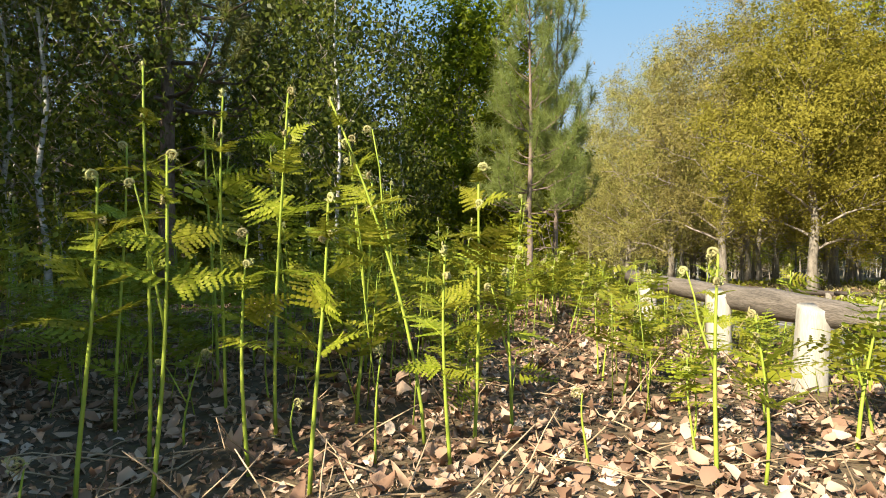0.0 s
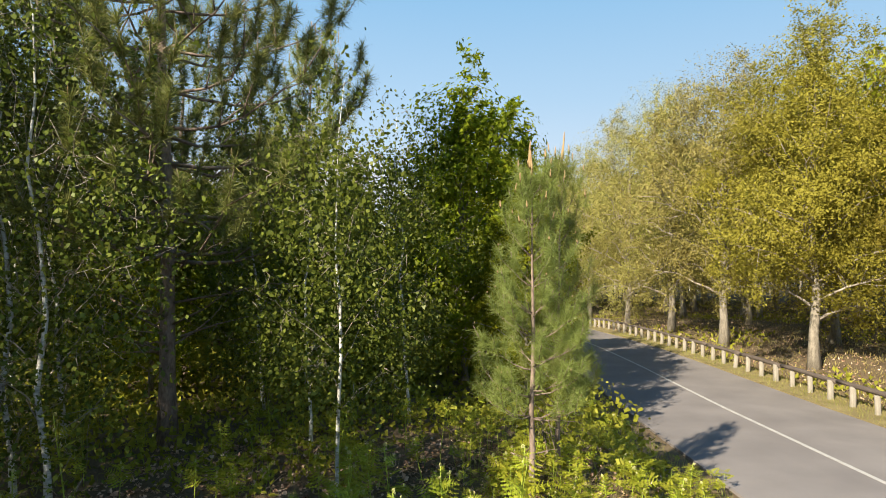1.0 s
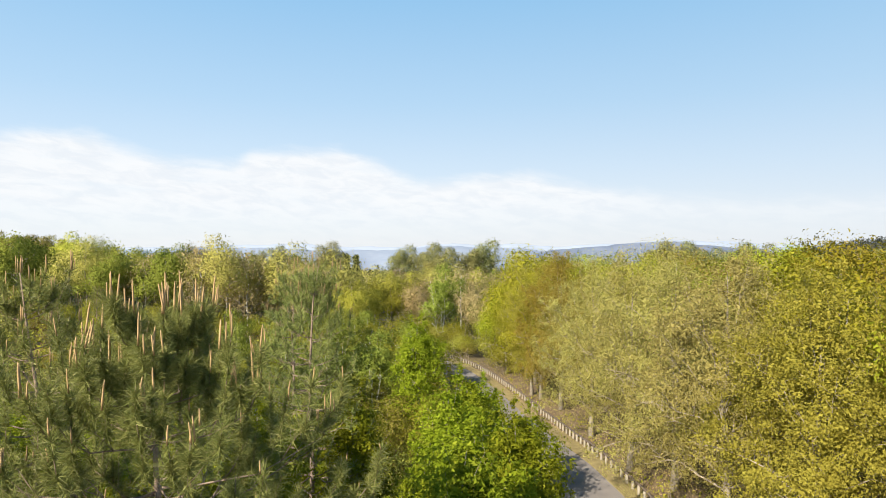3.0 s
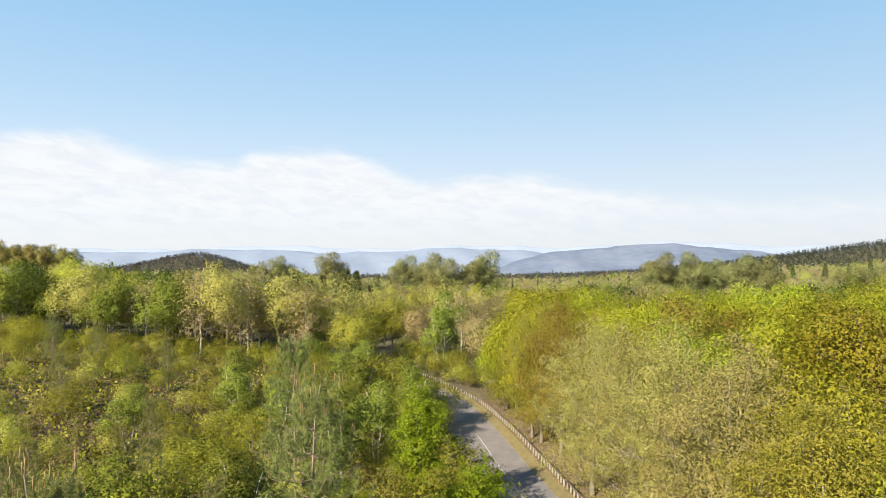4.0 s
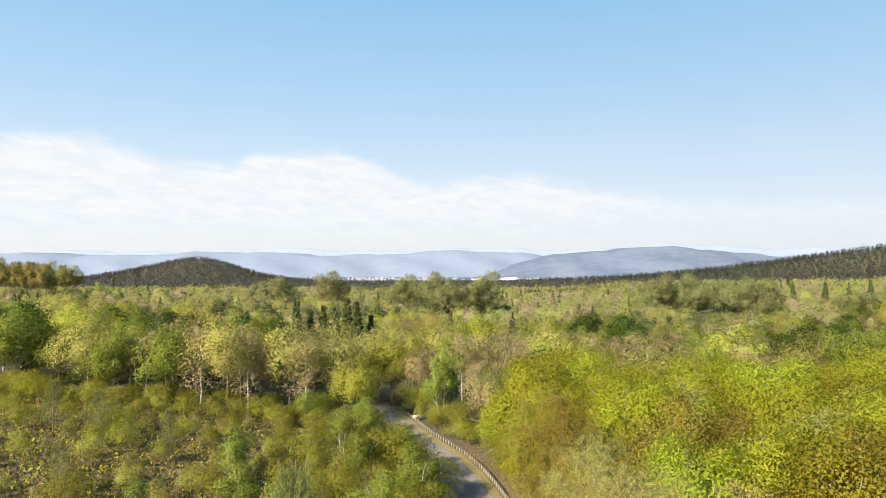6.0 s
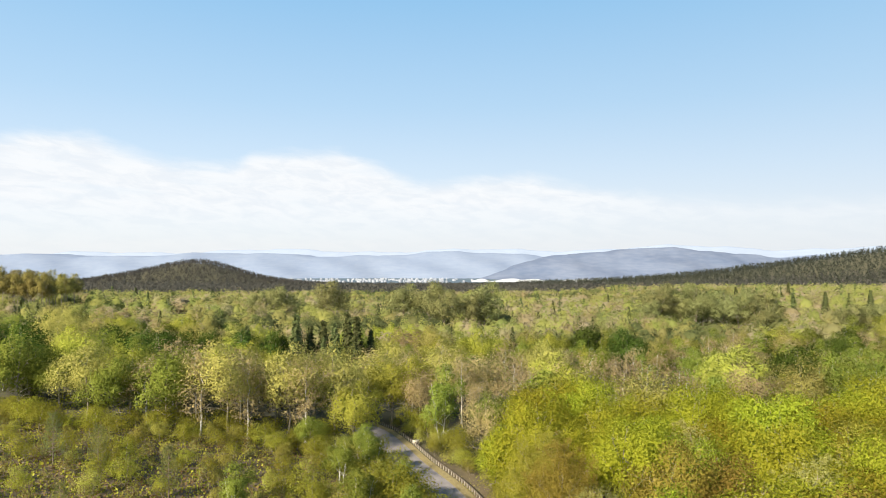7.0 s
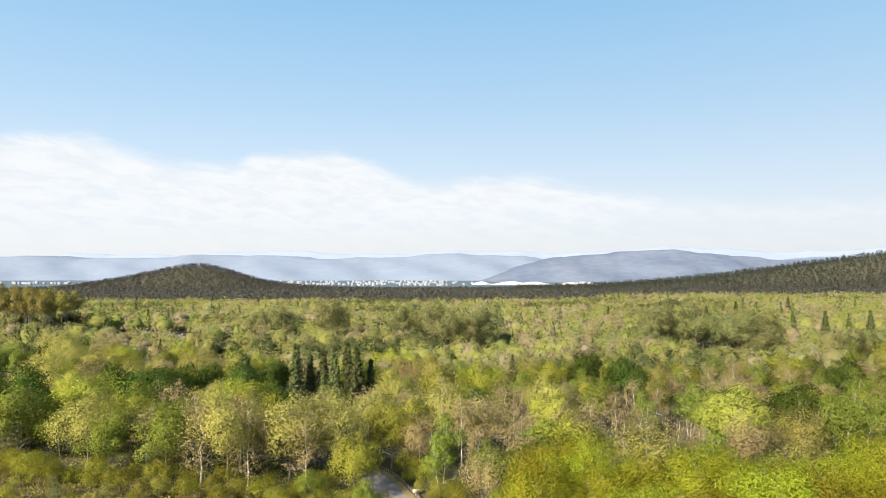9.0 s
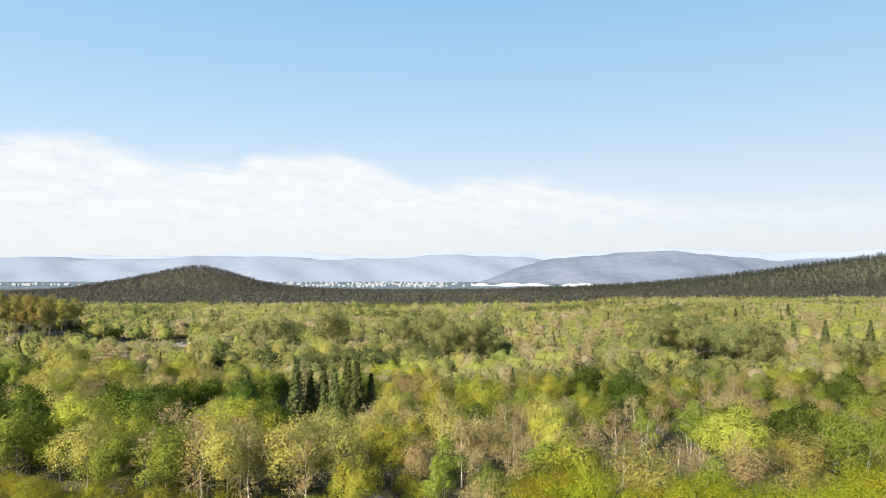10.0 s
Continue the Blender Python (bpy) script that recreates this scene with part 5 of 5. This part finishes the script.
dry.leaves(rng, np.stack((hx, hy, ground_z(hx, hy) + 0.01), 1), 0.20, 0.16, 1.3)
tagged(part("dry_grass", dry, M_DRYGRASS), "dry yellow-brown grass under the oaks", "grass", kind="stuff")


# ---- fences ----
def post_shape(w, d, h, seed, cut=0.03):
    """A sawn post with chamfered edges and a slanted top."""
    rng = np.random.default_rng(seed)
    sh = Shape()
    c = 0.2 * w
    ring = np.array([(-w / 2 + c, -d / 2), (w / 2 - c, -d / 2), (w / 2, -d / 2 + c), (w / 2, d / 2 - c), (w / 2 - c, d / 2), (-w / 2 + c, d / 2), (-w / 2, d / 2 - c), (-w / 2, -d / 2 + c)])
    zs, sc = (-0.3, 0.0, h * 0.4, h - 0.03, h), (1.0, 1.02, 1.0, 0.98, 0.88)
    v = []
    for z, s in zip(zs, sc):
        for x, y in ring:
            v.append((x * s + rng.normal() * 0.003, y * s + rng.normal() * 0.003, z + (cut * (y / d) if z > h * 0.9 else 0)))
    q = [(a * 8 + b, a * 8 + (b + 1) % 8, (a + 1) * 8 + (b + 1) % 8, (a + 1) * 8 + b) for a in range(4) for b in range(8)]
    sh.add(v, q, [(32, 32 + m, 33 + m) for m in range(1, 7)])
    return sh


def log_shape(a, b, r, seed, sides=14, n=28, bow=0.02):
    rng = np.random.default_rng(seed)
    a, b = np.array(a, dtype=float), np.array(b, dtype=float)
    t = np.linspace(0, 1, n)
    p = a + (b - a) * t[:, None]
    p[:, 2] += bow * np.sin(t * 5 + seed)
    p[:, 0] += bow * np.sin(t * 4 + seed * 2)
    rad = r * (1 + 0.07 * np.sin(t * 17 + seed) + 0.05 * rng.normal(size=n) - 0.08 * t)
    rad[0] *= 0.9
    rad[-1] *= 0.86
    sh = Shape()
    sh.tube(p, rad, sides)
    v = sh.v[0]
    v += rng.normal(size=v.shape).astype(np.float32) * r * 0.025
    return sh


fence = thing("log_fence", "low fence of bleached posts carrying a thick weathered grey log", "fence")
for n, y in enumerate((5.98, 4.42, 3.32, 1.95, 0.6, -0.8)):
    p = part("post", post_shape(0.16, 0.14, 0.47, n), M_POST, fence)
    p.matrix_basis = pose(2.02, y, gz(2.02, y) - 0.02, (-3, 2, 1, -2, 2, 1)[n], (1, -2, 2, 0, 1, -1)[n], (4, -8, 6, 0, 5, 3)[n])
part("rail", log_shape((2.08, 6.65, 0.475 + gz(2, 6.6)), (2.16, -1.6, 0.58 + gz(2, 0)), 0.088, 3), M_RAIL, fence, "thick cracked grey log", True)

far_fence = thing("roadside_fence", "long roadside fence of pale posts with a dark log rail", "fence")
post_mesh = post_shape(0.17, 0.13, 0.60, 7).mesh("post", M_FARPOST)
fy = np.arange(6.0, 137.0, 0.25)
slope = np.gradient(road_x(fy), fy)
fnx, fny = 1 / np.sqrt(1 + slope ** 2), -slope / np.sqrt(1 + slope ** 2)
beside = np.interp(fy, (30, 62), (3.75, 4.75))
fx2, fy2 = road_x(fy) + beside * fnx, fy + beside * fny
run = np.concatenate(([0], np.cumsum(np.hypot(np.diff(fx2), np.diff(fy2)))))
rng = np.random.default_rng(17)


def fence_at(s, out=0.0):
    x, y = np.interp(s, run, fx2) + out * np.interp(s, run, fnx), np.interp(s, run, fy2) + out * np.interp(s, run, fny)
    return float(x), float(y), float(np.interp(y, BASE_Y, BASE_Z)) + 0.10


for s in np.arange(0.3, run[-1] - 0.2, 1.06):
    x, y, z = fence_at(s)
    turn = -math.degrees(math.atan(float(np.interp(s, run, slope))))
    p = new("post", post_mesh)
    p.parent = far_fence
    p.matrix_basis = pose(x, y, z - 0.02, rng.normal() * 1.6, rng.normal() * 1.6, turn * -1 + rng.normal() * 4) @ Matrix.Scale(rng.uniform(0.92, 1.06), 4)
for k, s in enumerate(np.arange(0.0, run[-1] - 3.2, 3.18)):
    a, b = fence_at(s, 0.06), fence_at(s + 3.22, 0.06)
    part("rail", log_shape((a[0], a[1], a[2] + 0.60), (b[0], b[1], b[2] + 0.60), 0.085, k, 8, 8, 0.012), M_DARKRAIL, far_fence, "", True)

board = thing("trail_board", "small white board on short posts where the road bends", "sign")
sh = Shape()
sh.add([(sx * 0.65, sy * 0.04, z) for z in (0.55, 1.25) for sx, sy in ((-1, -1), (1, -1), (1, 1), (-1, 1))], [(0, 1, 5, 4), (1, 2, 6, 5), (2, 3, 7, 6), (3, 0, 4, 7), (4, 5, 6, 7), (3, 2, 1, 0)])
part("panel", sh, M_POST, board)
for x in (-0.5, 0.5):
    leg = part("leg", post_shape(0.10, 0.10, 0.60, 4), M_OAKBARK, board)
    leg.matrix_basis = pose(x, 0.03, 0)
put(board, -5.6, 120.5, 12)


# ---- bracken ----
def frond_shape(rng, length, pairs=9, lobes=6, droop=0.15, wide=0.44):
    """One side frond: a midrib with toothed leaflets on both sides, lying along +x."""
    sh, rib = Shape(), Shape()
    s = np.linspace(0.10, 0.99, pairs)
    curve = lambda q: np.stack((length * q, 0 * q, -droop * length * q ** 2 + 0.05 * length * np.sin(q * 3)), -1)
    base = curve(s)
    quads = []
    for side in (-1, 1):
        for k in range(pairs):
            ln = length * wide * (1 - s[k] * 0.88) * rng.uniform(0.85, 1.1)
            way = np.array((0.42, side, -0.10 + rng.normal() * 0.09))
            way /= np.linalg.norm(way)
            across = np.cross(way, (0, 0, 1.0))
            across /= np.linalg.norm(across)
            tilt = rng.normal() * 0.25
            across = across * math.cos(tilt) + np.array((0, 0, 1)) * math.sin(tilt)
            m = max(3, int(lobes * (0.5 + 0.5 * ln / (length * wide))))
            gap = ln / m
            for j in range(m):
                c = base[k] + way * gap * (j + 0.15)
                lw = ln * 0.18 * (1 - 0.75 * j / m) + 0.002
                for sg in (-1, 1):
                    tip = c + across * lw * sg + way * gap * 0.75
                    quads.append((c, c + across * lw * 0.5 * sg - way * gap * 0.05, tip, c + way * gap * 0.95))
    q = np.array(quads).reshape(-1, 3)
    sh.add(q, np.arange(len(q)).reshape(-1, 4))
    return sh, curve(np.linspace(0, 1, 6))


def crozier_points(r, turns=1.25, n=16):
    a = np.linspace(0, turns * 6.283, n)
    rr = r * (1 - 0.72 * a / a[-1])
    return np.stack((r - rr * np.cos(a), 0 * a, rr * np.sin(a)), -1)


def bracken(seed, height, levels, lean=(0, 0), pairs=9, lobes=6, reach=0.30, curl=0.020, fork=0, label="tall bracken with bright green unfurling fronds and a curled tip", thick=0.0078):
    """A bracken plant: a smooth stem, side fronds in pairs, and a curled head."""
    rng = np.random.default_rng(seed)
    root = thing("bracken", label, "fern", "bracken plants")
    t = np.linspace(0, 1, 9)
    line = np.stack((lean[0] * t ** 1.4 + 0.02 * np.sin(t * 3 + seed), lean[1] * t ** 1.4 + 0.015 * np.sin(t * 4 + seed), height * t - 0.03), -1)
    stem = Shape()
    stem.tube(line, thick * (1.15 - 0.6 * t), 6)
    end = line[-1]
    tips = [(end, rng.uniform(0, 6.28), curl)]
    for f in range(fork):
        a = line[4 + f % 2]
        ang = rng.uniform(0, 6.28)
        b = a + np.array((math.cos(ang) * 0.10, math.sin(ang) * 0.10, height * 0.42))
        stem.tube(jitter_line(rng, a, b, 5, 0.02), thick * 0.7 * (1 - 0.5 * np.linspace(0, 1, 5)), 5)
        tips.append((b, ang, curl * 0.8))
    if levels:
        tips += [(line[-2] + rng.normal(size=3) * 0.006, rng.uniform(0, 6.28), curl * 0.75) for f in range(2)]
    for e, ang, r in tips:
        head = Shape()
        c = crozier_points(r)
        c = np.stack((c[:, 0] * math.cos(ang), c[:, 0] * math.sin(ang), c[:, 2]), -1) + e
        head.tube(c, np.linspace(thick * 0.75, thick * 0.5, len(c)), 5)
        head.leaves(rng, np.repeat(c[4:], 4, 0) + rng.normal(size=(4 * (len(c) - 4), 3)) * r * 0.25, r * 0.7, 0.5)
        part("fiddlehead", head, M_CROZIER, root, "pale curled tip")
    part("stem", stem, M_STEM, root, smooth=True)
    for u, length in levels:
        p = np.array([np.interp(u, t, line[:, k]) for k in range(3)])
        turn = rng.uniform(0, 360)
        for k in range(2):
            fr, rib = frond_shape(rng, reach * length * rng.uniform(0.85, 1.1), pairs, lobes, rng.uniform(-0.05, 0.3))
            fr.tube(rib, np.linspace(0.0028, 0.001, 6), 4)
            leaf = part("frond", fr, M_FERN, root)
            leaf.matrix_basis = pose(*p, rng.normal() * 24, -rng.uniform(-4, 48), turn + 180 * k + rng.normal() * 18)
    return root


NEAR_FERNS = [  # east, north, height, lean east
    (-1.24, 2.05, 1.16, 0.03), (-1.03, 2.12, 1.25, 0.05), (-1.20, 2.40, 1.62, 0.02), (-1.07, 2.90, 1.60, 0.03), (-0.74, 2.27, 0.95, 0.0), (-0.72, 2.65, 1.55, 0.02), (-0.44, 2.07, 1.05, 0.02),
    (-0.07, 2.57, 1.50, -0.42), (0.11, 2.38, 1.17, 0.04), (0.28, 2.60, 0.74, 0.02), (0.02, 2.25, 0.85, 0.0), (0.97, 2.10, 0.83, 0.0), (-1.50, 2.80, 1.36, 0.0), (-0.40, 2.85, 1.20, 0.05),
]
FERN_LEVELS = (((0.56, 0.8), (0.66, 1.0), (0.77, 0.8), (0.87, 0.55), (0.95, 0.3)), ((0.64, 1.1), (0.76, 0.8), (0.86, 0.55), (0.95, 0.3)), ((0.48, 0.8), (0.62, 1.0), (0.74, 0.8), (0.86, 0.5), (0.95, 0.28)), ((0.58, 0.9), (0.70, 0.8), (0.82, 0.6), (0.93, 0.3)))
for n, (x, y, h, lx) in enumerate(NEAR_FERNS):
    b = bracken(200 + n, h, FERN_LEVELS[n % 4], (lx, 0.02), 11, 7, 0.30 if h > 1 else (0.12 if x > 0.5 else 0.24), fork=n % 2)
    b.matrix_basis = pose(x, y, gz(x, y))
for n, (x, y, h, c) in enumerate(((-1.09, 2.57, 0.42, 0.020), (-0.27, 2.38, 0.47, 0.024), (-0.61, 2.5, 0.22, 0.022), (-1.31, 1.90, 0.22, 0.026), (0.55, 2.3, 0.3, 0.02), (-0.9, 3.1, 0.5, 0.022))):
    b = bracken(230 + n, h, (), (0.04, 0), fork=1 if n == 0 else 0, curl=c, label="young bracken shoot with a tightly curled head", thick=0.0055)
    b.matrix_basis = pose(x, y, gz(x, y), 0, 0, 60 * n)
models = [bracken(240 + k, (1.15, 0.95, 0.75, 1.3, 0.6)[k], FERN_LEVELS[k % 4], (0.05 * (k - 2), 0.03), 7, 4, (0.42, 0.40, 0.38, 0.44, 0.34)[k], fork=k % 2, label="bracken with bright green fronds on a bare stem") for k in range(5)]
rng = np.random.default_rng(23)
count = 0
for n in range(5000):
    y = rng.uniform(2.4, 15)
    x = rng.uniform(-0.75 * y - 0.8, 4.9)
    if n % 3 == 0:
        x, y = rng.uniform(-1.5, 2.0), rng.uniform(3.6, 9.0)
    if 1.6 < x < 2.5 and y < 7.2 and rng.random() < 0.7 or (0.25 < x < 1.7 and y < 5.5 and rng.random() < 0.82) or rng.random() < 0.3 * (y > 10):
        continue
    if y < 3.0 and x < 1.6 and rng.random() < 0.6:
        continue
    k = rng.integers(0, 5) if x < 0.3 else rng.choice((2, 4, 1), p=(0.4, 0.4, 0.2))
    m = pose(x, y, gz(x, y), 0, 0, rng.uniform(0, 360)) @ Matrix.Scale(rng.uniform(0.75, 1.12), 4)
    if count < 5:
        k = count
        models[k].matrix_basis = m
    else:
        copy_thing(models[k], m)
    count += 1
    if count >= 205:
        break

# bushes out of view on the left, added to shade the ground
for n, (x, y, s) in enumerate(((-4.6, 3.1, 0.72), (-3.7, 2.1, 0.66), (-3.2, 1.1, 0.60), (-3.3, 0.1, 0.60), (-4.8, 1.6, 0.75), (-6.0, 3.6, 0.8))):
    repeat(bush_green, x, y, 71 * n, s, "unseen green bush added to shade the bracken")

thicket = Shape()
rng = np.random.default_rng(27)
n = 1700
y = rng.uniform(2.7, 11.5, n)
x = np.where(rng.random(n) < 0.62, rng.uniform(-3.2, 1.95, n), rng.uniform(2.3, 5.1, n))
keep = ~((x > 0.15) & (x < 2.0) & (y < 6.4) & (rng.random(n) < 0.92)) & ~((x > 2.0) & (rng.random(n) < 0.70)) & ~((x < 0.2) & (y < 3.6) & (rng.random(n) < 0.6))
keep &= ~((x < 0.2) & (y > 5.0) & (rng.random(len(x)) < 0.85)) & ~((np.abs(x) < 2.0) & (y > 6.5) & (rng.random(len(x)) < 0.5))
x, y = x[keep], y[keep]
n = len(x)
hgt = rng.uniform(0.25, 0.80, n) * np.where(x > 2.2, 0.60, 1.0)
root = np.stack((x, y, ground_z(x, y)), -1)
tilt = rng.normal(size=(n, 3)) * np.array((0.10, 0.10, 0))
for k in range(5):
    u = (0.55, 0.68, 0.80, 0.90, 0.98)[k]
    p = root + np.stack((0 * x, 0 * x, hgt * u), -1) + tilt * (hgt * u)[:, None]
    ang = rng.uniform(0, 6.283, n)
    rise = rng.uniform(-0.1, 0.7, n)
    way = np.stack((np.cos(ang), np.sin(ang), rise), -1) / np.sqrt(1 + rise * rise)[:, None]
    side = np.stack((-np.sin(ang), np.cos(ang), rng.normal(size=n) * 0.2), -1)
    ln = rng.uniform(0.14, 0.30, n) * (1.15 - 0.5 * (k / 4))
    for j in range(8):
        q = p + way * (ln * (0.16 + 0.11 * j))[:, None] - np.array((0, 0, 1)) * (ln * 0.12 * (j / 7) ** 2)[:, None]
        for sg in (-1, 1):
            reach = (side * sg + way * 0.35) * (ln * 0.36 * (1 - j / 9))[:, None]
            wid = way * (ln * 0.055)[:, None]
            v = np.stack((q - wid * 0.7, q + reach * 0.55 - wid, q + reach, q + reach * 0.5 + wid), 1)
            thicket.add(v, np.arange(n * 4).reshape(n, 4))
tagged(part("bracken_thicket", thicket, M_FERN), "dense young bracken fronds along the road edge", "bracken", kind="stuff")
shoots = Shape()
for k in range(n):
    a = root[k] - np.array((0, 0, 0.02))
    shoots.tube(np.stack((a, a + (np.array((0, 0, 1.0)) + tilt[k]) * hgt[k])), np.array((0.0042, 0.0022)), 3)
tagged(part("bracken_stalks", shoots, M_STEM), "green stems of young bracken", "bracken", kind="stuff")

# ---- forest floor close by ----
def litter(rng, n, x0, x1, y0, y1, size, lift=0.05):
    sh = Shape()
    x, y = rng.uniform(x0, x1, n), y0 + (y1 - y0) * rng.uniform(0, 1, n) ** 1.5
    z = ground_z(x, y) + 0.008 + np.abs(rng.normal(size=n)) * lift * 0.4
    L = size * rng.uniform(0.55, 1.35, n)
    ang = rng.uniform(0, 6.283, n)
    d = np.stack((np.cos(ang), np.sin(ang), rng.normal(size=n) * 0.28), -1)
    side = np.stack((-np.sin(ang), np.cos(ang), rng.normal(size=n) * 0.45), -1)
    up = np.cross(d, side)
    o = np.stack((x, y, z), -1)
    curl, fold = rng.normal(size=n) * 0.34, rng.uniform(-0.15, 0.5, n)
    pt = lambda a, b: o + d * (L * a)[:, None] + side * (L * b)[:, None] + up * (L * (curl * (2 * a - 1) ** 2 + fold * abs(b) * 1.6))[:, None]
    v = np.stack((pt(0, 0), pt(0.33, 0), pt(0.68, 0), pt(1, 0), pt(0.25, 0.26), pt(0.62, 0.30), pt(0.30, -0.28), pt(0.66, -0.25)), 1)
    base = np.arange(n)[:, None] * 8
    sh.add(v, np.concatenate((base + (1, 2, 5, 4), base + (1, 6, 7, 2))), np.concatenate((base + (0, 1, 4), base + (2, 3, 5), base + (0, 6, 1), base + (2, 7, 3))))
    return sh


for n in range(50):
    x, y, k = (rng.uniform(2.3, 4.8), rng.uniform(2.4, 9.0), (2, 4, 1)[n % 3]) if n < 36 else (rng.uniform(0.95, 1.9), rng.uniform(1.9, 4.5), (4, 2)[n % 2])
    copy_thing(models[k], pose(x, y, gz(x, y), 0, 0, rng.uniform(0, 360)) @ Matrix.Scale(rng.uniform(0.6, 0.95), 4))
# more bracken beyond the left edge of view, added to shade the litter
for n in range(20):
    x, y = rng.uniform(-4.2, -1.35), rng.uniform(-1.8, 1.5)
    copy_thing(models[(0, 3, 1)[n % 3]], pose(x, y, gz(x, y), 0, 0, rng.uniform(0, 360)))
rng = np.random.default_rng(29)
tagged(part("leaf_litter", litter(rng, 17000, -5, 4.4, -1.5, 11, 0.078), M_LITTER, smooth=True), "brown and tan fallen oak leaves covering the ground", "leaf litter", kind="stuff")
crumbs = Shape()
n = 26000
x, y = rng.uniform(-4.5, 4.0, n), 1.2 + 7 * rng.uniform(0, 1, n) ** 1.6
crumbs.leaves(rng, np.stack((x, y, ground_z(x, y) + rng.uniform(0, 0.03, n)), 1), 0.036, 0.5)
tagged(part("leaf_crumbs", crumbs, M_LITTER), "small broken bits of dead leaf and bark", "leaf litter", kind="stuff")
stalks = Shape()
for n in range(520):
    y = 1.4 + 8 * rng.uniform() ** 1.4
    x = rng.uniform(-0.72 * y - 0.4, 0.72 * y + 0.2)
    if x > 1.85 and rng.random() < 0.7:
        continue
    a = np.array((x, y, gz(x, y) + 0.01))
    ang, ln = rng.uniform(0, 6.28), rng.uniform(0.12, 0.55)
    rise = rng.uniform(0.0, 0.25) if rng.random() < 0.75 else rng.uniform(0.6, 1.4)
    b = a + np.array((math.cos(ang), math.sin(ang), rise)) * ln / math.hypot(1, rise)
    line = jitter_line(rng, a, b, 4, 0.04)
    if rng.random() < 0.3:
        line = np.concatenate((line, line[-1:] + np.array([(math.cos(ang + 1), math.sin(ang + 1), -0.6)]) * 0.12))
    stalks.tube(line, np.linspace(0.0042, 0.0022, len(line)), 4)
tagged(part("dead_stalks", stalks, M_DRYSTALK), "broken dry bracken stalks and twigs", "twigs", kind="stuff")
grass = Shape()
n = 16000
y = rng.uniform(2.0, 40, n)
side = rng.random(n)
x = np.where(side < 0.45, rng.uniform(1.9, 5.0, n), road_x(y) + 3.0 + rng.uniform(0, 1.6, n))
y = np.where(side < 0.45, y * 0.38 + 1.5, y)
z = np.where(side < 0.45, ground_z(x, y), np.interp(y, BASE_Y, BASE_Z) + 0.09)
ang, hh = rng.uniform(0, 6.28, n), rng.uniform(0.06, 0.22, n)
o = np.stack((x, y, z), -1)
w = np.stack((np.cos(ang), np.sin(ang), 0 * ang), -1) * 0.004
bend = np.stack((np.sin(ang) * hh * 0.5, -np.cos(ang) * hh * 0.5, hh), -1)
grass.add(np.stack((o - w, o + w, o + bend), 1), None, np.arange(n * 3).reshape(n, 3))
tagged(part("grass", grass, M_GRASS), "thin yellow-green grass along the fence and verge", "grass", kind="stuff")
